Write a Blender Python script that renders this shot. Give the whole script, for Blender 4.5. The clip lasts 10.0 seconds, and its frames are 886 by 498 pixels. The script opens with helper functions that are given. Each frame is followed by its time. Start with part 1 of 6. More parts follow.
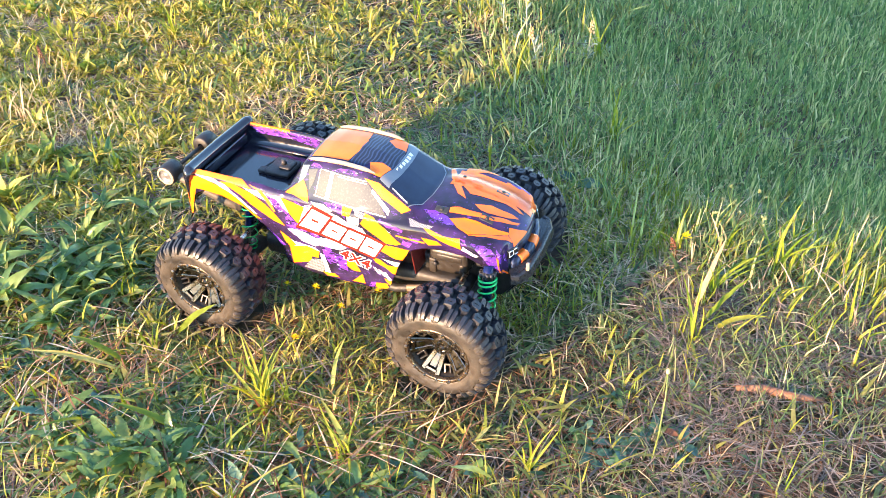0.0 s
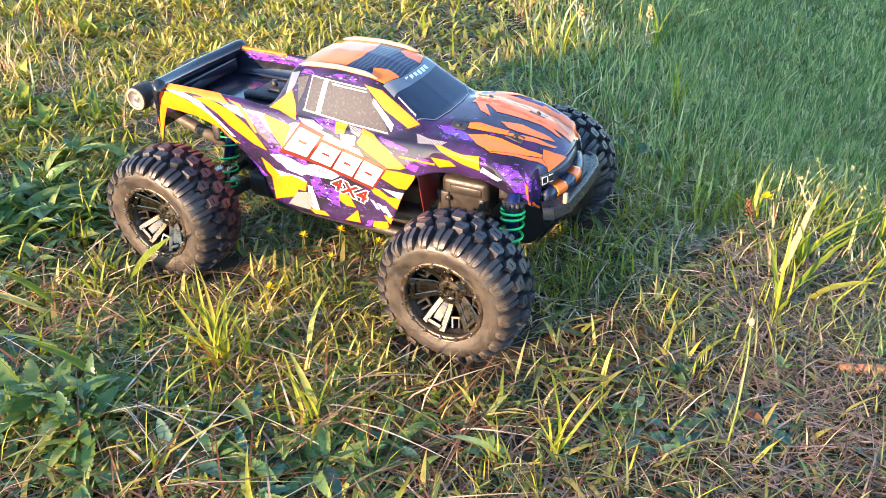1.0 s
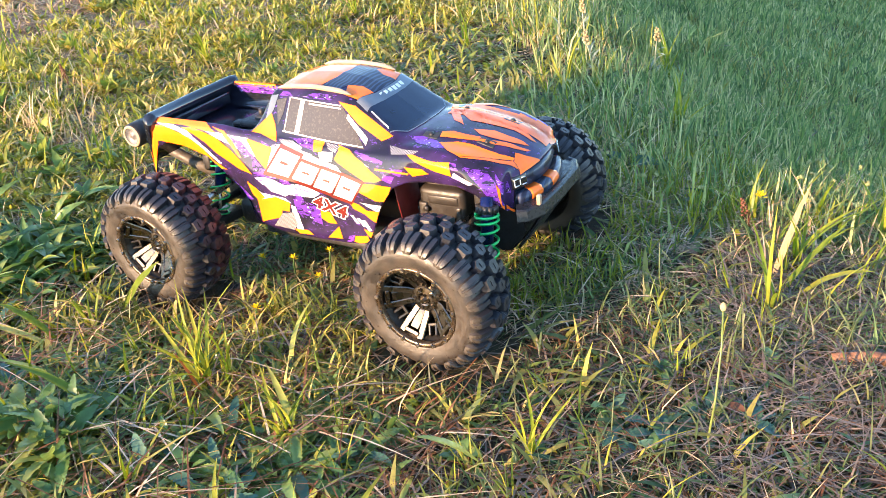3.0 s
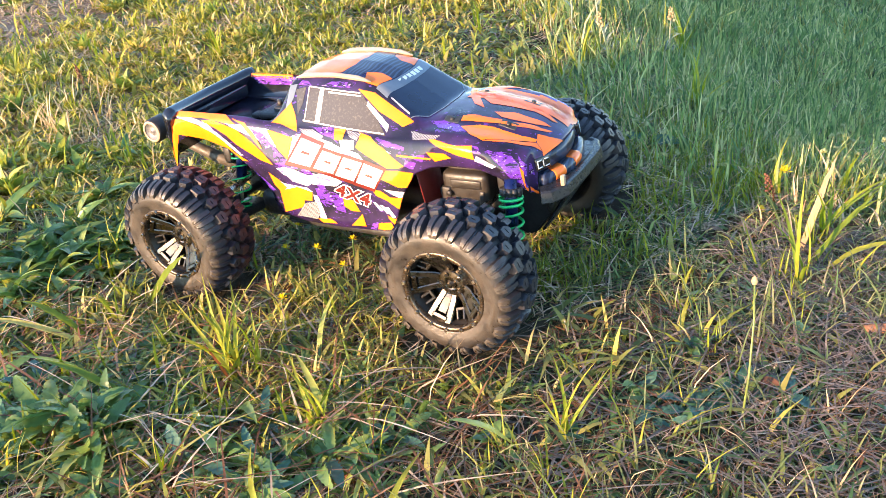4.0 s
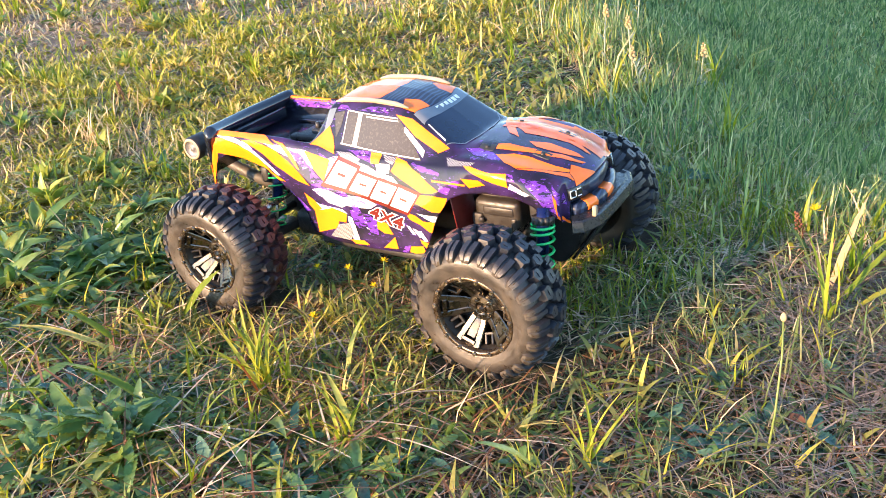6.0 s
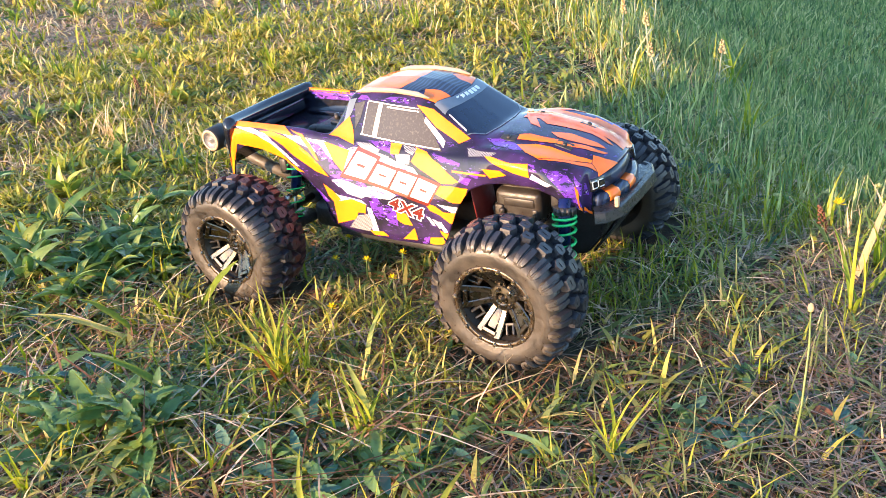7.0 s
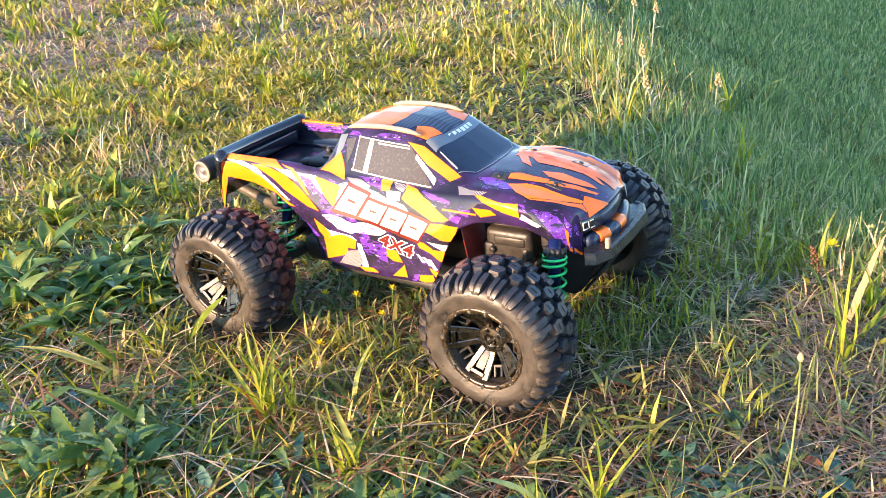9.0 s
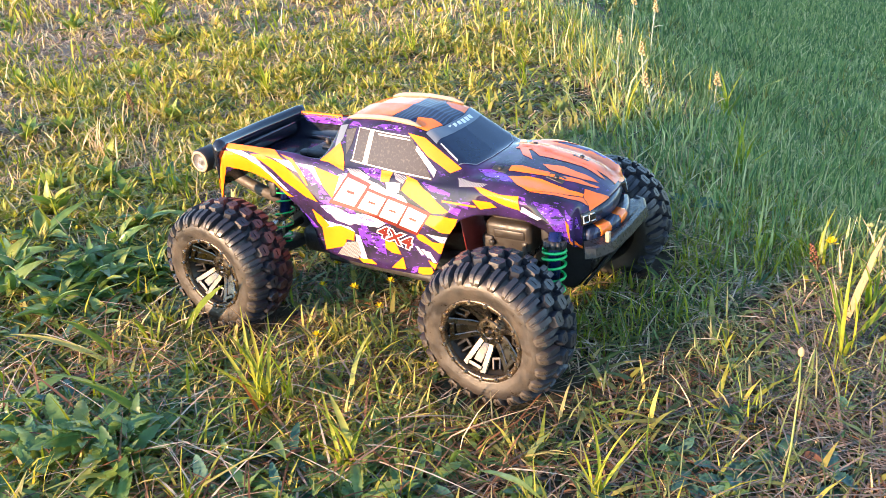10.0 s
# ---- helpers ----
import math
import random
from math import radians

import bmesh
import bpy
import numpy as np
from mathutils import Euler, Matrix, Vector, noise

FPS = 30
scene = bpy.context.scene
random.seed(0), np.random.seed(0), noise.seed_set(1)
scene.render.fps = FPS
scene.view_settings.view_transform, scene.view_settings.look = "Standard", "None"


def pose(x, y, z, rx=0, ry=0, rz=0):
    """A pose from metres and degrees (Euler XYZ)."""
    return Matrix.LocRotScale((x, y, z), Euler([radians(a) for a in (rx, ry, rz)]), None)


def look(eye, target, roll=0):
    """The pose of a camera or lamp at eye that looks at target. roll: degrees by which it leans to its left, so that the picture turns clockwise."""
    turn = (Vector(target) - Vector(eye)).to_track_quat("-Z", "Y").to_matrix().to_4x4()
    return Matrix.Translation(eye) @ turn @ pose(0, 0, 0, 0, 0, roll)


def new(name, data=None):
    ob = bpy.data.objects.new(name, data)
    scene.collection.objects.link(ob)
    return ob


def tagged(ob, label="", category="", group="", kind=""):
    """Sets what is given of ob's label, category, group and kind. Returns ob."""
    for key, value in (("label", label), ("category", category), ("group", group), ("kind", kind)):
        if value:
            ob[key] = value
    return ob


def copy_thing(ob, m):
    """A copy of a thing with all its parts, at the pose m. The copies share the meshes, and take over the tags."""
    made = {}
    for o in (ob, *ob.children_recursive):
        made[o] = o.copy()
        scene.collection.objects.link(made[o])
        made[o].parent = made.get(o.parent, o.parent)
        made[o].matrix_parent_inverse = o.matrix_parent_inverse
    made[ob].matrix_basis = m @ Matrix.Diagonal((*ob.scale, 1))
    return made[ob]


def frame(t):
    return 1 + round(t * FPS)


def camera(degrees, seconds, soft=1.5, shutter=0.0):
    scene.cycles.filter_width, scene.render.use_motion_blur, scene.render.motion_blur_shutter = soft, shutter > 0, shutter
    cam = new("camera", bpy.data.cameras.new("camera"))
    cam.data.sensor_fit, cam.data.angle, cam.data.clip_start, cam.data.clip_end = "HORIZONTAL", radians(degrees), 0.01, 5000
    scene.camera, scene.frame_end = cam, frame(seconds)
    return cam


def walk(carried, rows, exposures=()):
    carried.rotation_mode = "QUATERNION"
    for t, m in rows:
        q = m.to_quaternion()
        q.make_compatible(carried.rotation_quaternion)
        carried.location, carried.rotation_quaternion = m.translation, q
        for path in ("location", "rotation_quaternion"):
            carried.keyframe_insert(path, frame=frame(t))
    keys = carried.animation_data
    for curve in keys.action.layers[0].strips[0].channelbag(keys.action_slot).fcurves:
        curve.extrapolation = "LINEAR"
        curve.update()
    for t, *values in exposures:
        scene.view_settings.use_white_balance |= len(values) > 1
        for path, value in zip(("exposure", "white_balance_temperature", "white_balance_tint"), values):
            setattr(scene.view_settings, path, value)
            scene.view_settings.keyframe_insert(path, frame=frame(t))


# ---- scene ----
EXPOSURES = [(0.0, 2.84), (0.5, 2.73), (1.5, 2.52), (4.5, 2.50), (5.5, 2.48), (7.0, 2.42), (10.0, 2.42)]
# camera: carried by hand at knee height round the nearer front corner of the truck
cam = camera(54.227, 10.0, soft=0.7, shutter=0.0)
walk(cam, [
    (0.00, pose(0.4657, -0.7960, 0.7665, 52.002, 2.301, 23.002)),
    (0.50, pose(0.4407, -0.7232, 0.5857, 54.584, 2.071, 25.500)),
    (1.00, pose(0.4517, -0.7063, 0.5070, 57.888, 1.817, 26.964)),
    (1.50, pose(0.4681, -0.6716, 0.4809, 59.342, 2.013, 28.398)),
    (2.00, pose(0.5245, -0.6279, 0.4322, 60.370, 3.650, 28.593)),
    (2.50, pose(0.5275, -0.6679, 0.4375, 62.117, 5.150, 28.412)),
    (2.70, pose(0.5255, -0.6841, 0.4528, 62.133, 5.352, 28.805)),
    (3.80, pose(0.5271, -0.6947, 0.4635, 61.326, 8.241, 28.928)),
    (4.00, pose(0.5167, -0.6973, 0.4542, 61.380, 8.127, 28.945)),
    (4.50, pose(0.4963, -0.7065, 0.4486, 60.465, 7.284, 30.305)),
    (5.00, pose(0.5014, -0.7129, 0.4589, 60.620, 6.861, 31.160)),
    (5.50, pose(0.5187, -0.7109, 0.4638, 62.920, 6.771, 30.876)),
    (7.00, pose(0.5063, -0.7176, 0.4501, 63.593, 6.862, 32.001)),
    (7.50, pose(0.5083, -0.7202, 0.4488, 63.698, 6.645, 32.230)),
    (8.00, pose(0.5138, -0.7158, 0.4521, 63.925, 6.302, 32.215)),
    (8.50, pose(0.5073, -0.7090, 0.4623, 64.552, 6.282, 32.418)),
    (9.00, pose(0.5080, -0.7009, 0.4629, 64.893, 6.192, 32.237)),
    (9.50, pose(0.5035, -0.6966, 0.4616, 65.203, 6.150, 32.069)),
    (10.00, pose(0.5030, -0.7033, 0.4548, 64.886, 5.348, 32.217)),
], exposures=EXPOSURES)


# low evening sun behind the camera's left shoulder, clear sky
SUN_AZ, SUN_EL = 202.0, 13.5
world = bpy.data.worlds.new("sky")
scene.world = world
world.use_nodes = True
wn = world.node_tree.nodes
sky = wn.new("ShaderNodeTexSky")
sky.sky_type, sky.sun_disc = "NISHITA", False
sky.sun_elevation, sky.sun_rotation = radians(SUN_EL), radians(SUN_AZ)
sky.altitude, sky.air_density, sky.dust_density, sky.ozone_density = 50, 1.0, 0.25, 2.5
world.node_tree.links.new(sky.outputs[0], wn["Background"].inputs["Color"])
wn["Background"].inputs["Strength"].default_value = 0.15
lamp = bpy.data.lights.new("sun", "SUN")
lamp.energy, lamp.angle, lamp.color = 3.5, radians(0.5), (1.0, 0.61, 0.335)
sun = new("sun", lamp)
sd = Vector((math.sin(radians(SUN_AZ)) * math.cos(radians(SUN_EL)), math.cos(radians(SUN_AZ)) * math.cos(radians(SUN_EL)), math.sin(radians(SUN_EL))))
sun.matrix_world = look(sd * 30, (0, 0, 0))


# ---- materials ----
def material(name, color, rough=0.5, metal=0.0, coat=0.0, coat_rough=0.05, spec=0.5):
    m = bpy.data.materials.new(name)
    m.use_nodes = True
    b = m.node_tree.nodes["Principled BSDF"]
    b.inputs["Base Color"].default_value = (*color, 1)
    b.inputs["Roughness"].default_value, b.inputs["Metallic"].default_value = rough, metal
    b.inputs["Coat Weight"].default_value, b.inputs["Coat Roughness"].default_value = coat, coat_rough
    b.inputs["Specular IOR Level"].default_value = spec
    return m


def node(m, kind, **sets):
    n = m.node_tree.nodes.new(kind)
    for k, v in sets.items():
        n.inputs[k.replace("_", " ")].default_value = v
    return n


def wire(m, a, out, b, inp):
    m.node_tree.links.new(a.outputs[out], b.inputs[inp])


def coords(m):
    return node(m, "ShaderNodeTexCoord")


def noise_tex(m, scale, detail=4.0, rough=0.6, out="Object"):
    n = node(m, "ShaderNodeTexNoise", Scale=scale, Detail=detail, Roughness=rough)
    wire(m, coords(m), out, n, "Vector")
    return n


def ramp(m, stops):
    r = node(m, "ShaderNodeValToRGB")
    e = r.color_ramp.elements
    while len(e) < len(stops):
        e.new(0.5)
    for el, (p, c) in zip(e, stops):
        el.position, el.color = p, (*c, 1)
    return r


def bsdf(m):
    return m.node_tree.nodes["Principled BSDF"]


def mottled(name, stops, scale, rough=0.6, metal=0.0, coat=0.0, bump=0.0, bump_scale=None, coat_rough=0.05, rough_var=0.15, spec=0.5):
    """A surface whose colour and gloss wander, with fine relief."""
    m = material(name, stops[0][1], rough, metal, coat, coat_rough, spec)
    n, r = noise_tex(m, scale), ramp(m, stops)
    wire(m, n, "Fac", r, "Fac")
    wire(m, r, "Color", bsdf(m), "Base Color")
    if rough_var:
        n2 = noise_tex(m, scale * 3.1, 5)
        mr = node(m, "ShaderNodeMapRange")
        mr.inputs["From Min"].default_value, mr.inputs["From Max"].default_value = 0.3, 0.7
        mr.inputs["To Min"].default_value, mr.inputs["To Max"].default_value = max(rough - rough_var, 0.02), min(rough + rough_var, 1)
        wire(m, n2, "Fac", mr, "Value")
        wire(m, mr, "Result", bsdf(m), "Roughness")
    if bump:
        n3 = noise_tex(m, bump_scale or scale * 8, 3)
        b = node(m, "ShaderNodeBump", Strength=bump, Distance=0.001)
        wire(m, n3, "Fac", b, "Height")
        wire(m, b, "Normal", bsdf(m), "Normal")
    return m


def splattered(name, base, spots, scale, cut, along=3.0, tone=()):
    """Glossy livery paint: a base that wanders in tone, with dragged flecks of another colour over it."""
    m = mottled(name, base, 24, **PAINT)
    mp = node(m, "ShaderNodeMapping")
    mp.inputs["Rotation"].default_value = (0.0, -0.5, 0.0)
    mp.inputs["Scale"].default_value = (1.0, 1.0, along)
    wire(m, coords(m), "Object", mp, "Vector")
    col = bsdf(m).inputs["Base Color"].links[0].from_socket
    for k, c in enumerate(spots):
        n = node(m, "ShaderNodeTexNoise", Scale=scale * (1 + .45 * k), Detail=6.0, Roughness=0.72)
        wire(m, mp, "Vector", n, "Vector")
        r = ramp(m, [(cut + .08 * k, (0, 0, 0)), (cut + .08 * k + .03, (1, 1, 1))])
        wire(m, n, "Fac", r, "Fac")
        mx = node(m, "ShaderNodeMix")
        mx.data_type = "RGBA"
        m.node_tree.links.new(r.outputs["Color"], mx.inputs[0])
        m.node_tree.links.new(col, mx.inputs[6])
        mx.inputs[7].default_value = (*c, 1)
        col = mx.outputs[2]
    m.node_tree.links.new(col, bsdf(m).inputs["Base Color"])
    return m


PAINT = dict(rough=0.5, coat=0.75, coat_rough=0.025, rough_var=0.06, spec=0.05)
M_DARK = splattered("black_violet_paint", [(0.40, (0.008, 0.006, 0.016)), (0.66, (0.034, 0.015, 0.075))], [(0.08, 0.028, 0.22), (0.34, 0.30, 0.36)], 110, .60)
M_ORANGE = mottled("orange_paint", [(0.3, (0.88, 0.13, 0.012)), (0.7, (0.93, 0.19, 0.02))], 26, **PAINT)
M_GOLD = splattered("golden_orange_paint", [(0.3, (0.91, 0.155, 0.003)), (0.7, (0.94, 0.205, 0.005))], [(0.30, 0.10, 0.02)], 90, .70)
M_MAROON = mottled("dark_red_inside", [(0.3, (0.60, 0.045, 0.03)), (0.7, (0.70, 0.06, 0.04))], 30, rough=0.5)
M_WHITE = splattered("scuffed_white_paint", [(0.3, (0.56, 0.54, 0.60)), (0.7, (0.70, 0.68, 0.70))], [(0.24, 0.12, 0.40), (0.03, 0.02, 0.04)], 85, .53)
M_SILVER = splattered("worn_silver_paint", [(0.3, (0.30, 0.30, 0.33)), (0.7, (0.44, 0.44, 0.46))], [(0.10, 0.08, 0.14)], 120, .60)
M_LETTER = mottled("white_paint", [(0.3, (0.62, 0.61, 0.62)), (0.7, (0.70, 0.69, 0.70))], 60, **PAINT)
M_RED = mottled("dark_red_paint", [(0.3, (0.085, 0.007, 0.005)), (0.7, (0.13, 0.012, 0.007))], 60, **PAINT)
M_CREAM = mottled("cream_paint", [(0.3, (0.33, 0.235, 0.16)), (0.7, (0.41, 0.30, 0.21))], 60, **PAINT)
M_GREY = mottled("grey_blue_film", [(0.3, (0.10, 0.12, 0.155)), (0.7, (0.135, 0.16, 0.195))], 40, **PAINT)
M_PURPLE = splattered("splattered_purple_paint", [(0.3, (0.085, 0.020, 0.27)), (0.7, (0.14, 0.038, 0.36))], [(0.014, 0.006, 0.032), (0.45, 0.36, 0.58)], 100, .525)
M_TINT = mottled("dusty_smoked_window", [(0.52, (0.050, 0.040, 0.029)), (0.74, (0.105, 0.085, 0.062))], 420, rough=0.5, coat=1.0, coat_rough=0.015, rough_var=0.08, spec=0.03)
M_SCREEN = mottled("smoked_windscreen", [(0.3, (0.008, 0.014, 0.034)), (0.7, (0.012, 0.022, 0.05))], 30, rough=0.10, coat=0.0, rough_var=0.04, spec=0.4)
M_BED = mottled("glossy_black_liner", [(0.3, (0.006, 0.007, 0.012)), (0.7, (0.012, 0.014, 0.024))], 40, rough=0.14, coat=0.4, coat_rough=0.05, rough_var=0.06)
M_PLASTIC = mottled("black_nylon", [(0.3, (0.012, 0.012, 0.013)), (0.7, (0.028, 0.027, 0.027))], 90, rough=0.5, bump=0.25, bump_scale=900)
M_BUMPER = mottled("grey_black_nylon", [(0.3, (0.009, 0.011, 0.015)), (0.7, (0.018, 0.020, 0.026))], 90, rough=0.32, bump=0.15, bump_scale=900, spec=0.35)
M_BOX = mottled("dark_grey_plastic_box", [(0.3, (0.016, 0.014, 0.013)), (0.7, (0.032, 0.028, 0.025))], 60, rough=0.42, bump=0.2)
M_DUSTY = mottled("dusty_tan_plastic", [(0.3, (0.13, 0.095, 0.065)), (0.7, (0.22, 0.165, 0.12))], 60, rough=0.55, bump=0.2)
M_BLACK = mottled("matt_black_nylon", [(0.3, (0.004, 0.004, 0.005)), (0.7, (0.010, 0.010, 0.011))], 90, rough=0.6, spec=0.25)
M_BRACE = mottled("dusty_grey_plastic", [(0.3, (0.05, 0.043, 0.036)), (0.7, (0.10, 0.088, 0.072))], 60, rough=0.55, bump=0.2)
M_LINER = mottled("dark_red_lining", [(0.3, (0.10, 0.010, 0.010)), (0.7, (0.16, 0.018, 0.016))], 40, rough=0.4)
M_HUB = mottled("grey_plastic_hub", [(0.3, (0.10, 0.098, 0.10)), (0.7, (0.17, 0.165, 0.165))], 90, rough=0.3, spec=0.6)
M_RUBBER = mottled("black_rubber", [(0.38, (0.007, 0.007, 0.008)), (0.72, (0.018, 0.016, 0.016))], 60, rough=0.5, bump=0.3, bump_scale=900, rough_var=0.14, spec=0.5)
M_WALL = mottled("dusty_sidewall_rubber", [(0.36, (0.017, 0.015, 0.014)), (0.72, (0.060, 0.050, 0.040))], 60, rough=0.46, bump=0.30, bump_scale=520, rough_var=0.22, spec=0.6)
M_CHROME = mottled("black_chrome", [(0.3, (0.085, 0.076, 0.064)), (0.7, (0.17, 0.152, 0.128))], 50, rough=0.29, metal=1.0, rough_var=0.12)
M_DISH = mottled("dark_rim_plastic", [(0.3, (0.010, 0.009, 0.008)), (0.7, (0.022, 0.019, 0.016))], 70, rough=0.35)
M_RING = mottled("dark_bronze_plate", [(0.3, (0.085, 0.064, 0.045)), (0.7, (0.17, 0.130, 0.092))], 90, rough=0.30, metal=0.85)
M_TREAD = mottled("clean_black_tread", [(0.35, (0.008, 0.010, 0.017)), (0.75, (0.022, 0.023, 0.030))], 60, rough=0.50, bump=0.3, bump_scale=700, rough_var=0.1, spec=0.45)
# tread rubber with reddish light mixed into its base colour
M_REDLIT = mottled("red_lit_tread", [(0.40, (0.014, 0.010, 0.014)), (0.72, (0.085, 0.016, 0.014))], 38, rough=0.5, bump=0.3, bump_scale=700, rough_var=0.1, spec=0.6)
M_STEEL = mottled("worn_steel", [(0.3, (0.38, 0.33, 0.27)), (0.7, (0.58, 0.53, 0.46))], 80, rough=0.28, metal=1.0)
M_SPRING = mottled("green_spring_paint", [(0.3, (0.0, 0.42, 0.10)), (0.7, (0.01, 0.55, 0.14))], 90, rough=0.35, coat=0.4)
M_BLUE = mottled("blue_anodised", [(0.3, (0.002, 0.005, 0.04)), (0.7, (0.004, 0.012, 0.10))], 90, rough=0.35, metal=0.3)
M_LENS = mottled("pale_headlight_lens", [(0.3, (0.30, 0.36, 0.40)), (0.7, (0.45, 0.50, 0.52))], 90, rough=0.2, coat=0.8)


def checker_paint():
    """Fine black and grey chequer film."""
    m = material("chequered_film", (0.2, 0.2, 0.2), 0.35, 0, 0.9, 0.06)
    c = node(m, "ShaderNodeTexChecker", Scale=1000.0)
    c.inputs["Color1"].default_value, c.inputs["Color2"].default_value = (0.02, 0.02, 0.025, 1), (0.24, 0.23, 0.25, 1)
    mp = node(m, "ShaderNodeMapping")
    mp.inputs["Rotation"].default_value = (0.0, 0.4, 0.0)
    mp.inputs["Scale"].default_value = (1.0, 0.0, 1.0)
    mp.inputs["Location"].default_value = (0.0, 0.0004, 0.0)
    wire(m, coords(m), "Object", mp, "Vector")
    wire(m, mp, "Vector", c, "Vector")
    wire(m, c, "Color", bsdf(m), "Base Color")
    return m


def weave_paint():
    """Dark blue-black film with a faint bowed weave."""
    m = material("blue_black_weave_film", (0.02, 0.03, 0.06), 0.4, 0, 0.4, 0.06, 0.15)
    w = node(m, "ShaderNodeTexWave", Scale=70.0, Distortion=6.0, Detail=1.0)
    w.inputs["Detail Scale"].default_value = 0.6
    wire(m, coords(m), "Object", w, "Vector")
    r = ramp(m, [(0.55, (0.010, 0.014, 0.034)), (0.8, (0.032, 0.048, 0.095))])
    wire(m, w, "Fac", r, "Fac")
    wire(m, r, "Color", bsdf(m), "Base Color")
    return m


M_CHECK, M_WEAVE = checker_paint(), weave_paint()


def plant_material(name, stops, translucent=0.3, rough=0.45, spec=0.22, through_value=1.3):
    """Leaf: colour by blade, paler and darker patches along it, light shining through."""
    m = material(name, stops[0][1], rough, spec=spec)
    g = node(m, "ShaderNodeNewGeometry")
    o = node(m, "ShaderNodeObjectInfo")
    add = node(m, "ShaderNodeMath")
    add.operation = "ADD"
    wire(m, g, "Random Per Island", add, 0)
    wire(m, o, "Random", add, 1)
    fr = node(m, "ShaderNodeMath")
    fr.operation = "FRACT"
    wire(m, add, "Value", fr, 0)
    r = ramp(m, stops)
    wire(m, fr, "Value", r, "Fac")
    n = noise_tex(m, 60, 3)
    r2 = ramp(m, [(0.3, (0.72, 0.72, 0.70)), (0.7, (1.2, 1.2, 1.15))])
    wire(m, n, "Fac", r2, "Fac")
    mx = node(m, "ShaderNodeMix")
    mx.data_type, mx.blend_type = "RGBA", "MULTIPLY"
    mx.inputs[0].default_value = 1.0
    m.node_tree.links.new(r.outputs["Color"], mx.inputs[6])
    m.node_tree.links.new(r2.outputs["Color"], mx.inputs[7])
    m.node_tree.links.new(mx.outputs[2], bsdf(m).inputs["Base Color"])
    tr = node(m, "ShaderNodeBsdfTranslucent")
    hs = node(m, "ShaderNodeHueSaturation", Saturation=1.15, Value=through_value)
    m.node_tree.links.new(mx.outputs[2], hs.inputs["Color"])
    wire(m, hs, "Color", tr, "Color")
    ms = node(m, "ShaderNodeMixShader")
    ms.inputs[0].default_value = translucent
    wire(m, bsdf(m), 0, ms, 1)
    wire(m, tr, 0, ms, 2)
    m.node_tree.links.new(ms.outputs[0], m.node_tree.nodes["Material Output"].inputs["Surface"])
    return m


GREEN, LIME, DEEP = (0.105, 0.140, 0.044), (0.265, 0.250, 0.074), (0.035, 0.080, 0.034)
M_CLUMP = plant_material("sunlit_clump_blades", [(0.0, (0.15, 0.19, 0.036)), (0.35, (0.30, 0.30, 0.055)), (0.7, (0.52, 0.45, 0.11)), (1.0, (0.72, 0.56, 0.27))], 0.4, 0.5)
M_GRASS = plant_material("grass_blades", [(0.0, DEEP), (0.35, GREEN), (0.7, LIME), (1.0, (0.30, 0.27, 0.09))])
M_LAWN = plant_material("lawn_blades", [(0.0, (0.060, 0.120, 0.046)), (0.45, (0.158, 0.238, 0.086)), (0.85, (0.33, 0.365, 0.150)), (1.0, (0.54, 0.50, 0.28))], 0.40, 0.45, 0.4, 1.45)
M_STRAW = plant_material("dry_straw", [(0.0, (0.07, 0.050, 0.042)), (0.5, (0.155, 0.117, 0.096)), (1.0, (0.32, 0.25, 0.205))], 0.12, 0.6)
M_STAND = plant_material("standing_dry_grass", [(0.0, (0.36, 0.25, 0.14)), (0.5, (0.58, 0.44, 0.255)), (1.0, (0.74, 0.61, 0.40))], 0.3, 0.55)
M_THATCH = plant_material("pale_thatch", [(0.0, (0.28, 0.185, 0.130)), (0.5, (0.53, 0.385, 0.270)), (1.0, (0.76, 0.60, 0.44))], 0.15, 0.65)
M_RUST = plant_material("rusty_curled_leaf", [(0.0, (0.16, 0.06, 0.03)), (0.6, (0.26, 0.11, 0.055)), (1.0, (0.34, 0.16, 0.085))], 0.2, 0.7)
M_LITTER = plant_material("red_brown_litter", [(0.0, (0.13, 0.055, 0.030)), (0.6, (0.32, 0.165, 0.090)), (1.0, (0.50, 0.31, 0.18))], 0.1, 0.65)
M_TEAL = plant_material("blue_green_leaf", [(0.0, (0.035, 0.088, 0.064)), (0.6, (0.055, 0.125, 0.085)), (1.0, (0.09, 0.165, 0.11))], 0.25, 0.36, 0.4)
M_NEEDLE = plant_material("brown_needles", [(0.0, (0.10, 0.04, 0.02)), (0.6, (0.20, 0.09, 0.045)), (1.0, (0.28, 0.15, 0.08))], 0.05, 0.6)
M_TUFT = plant_material("tuft_blades", [(0.0, (0.11, 0.17, 0.026)), (0.6, (0.22, 0.26, 0.034)), (1.0, (0.36, 0.34, 0.06))], 0.4)
M_FINE = plant_material("fine_blades", [(0.0, (0.055, 0.095, 0.045)), (0.45, (0.115, 0.155, 0.065)), (0.8, (0.20, 0.215, 0.09)), (1.0, (0.30, 0.265, 0.17))], 0.35)
M_LEAF = plant_material("broad_leaf", [(0.0, (0.058, 0.125, 0.042)), (0.6, (0.118, 0.198, 0.058)), (1.0, (0.235, 0.295, 0.09))], 0.32, 0.32, 0.45, 1.4)
M_SUNLEAF = plant_material("yellow_green_leaf", [(0.0, (0.10, 0.165, 0.045)), (0.5, (0.205, 0.265, 0.062)), (1.0, (0.40, 0.40, 0.11))], 0.4, 0.38, 0.36)
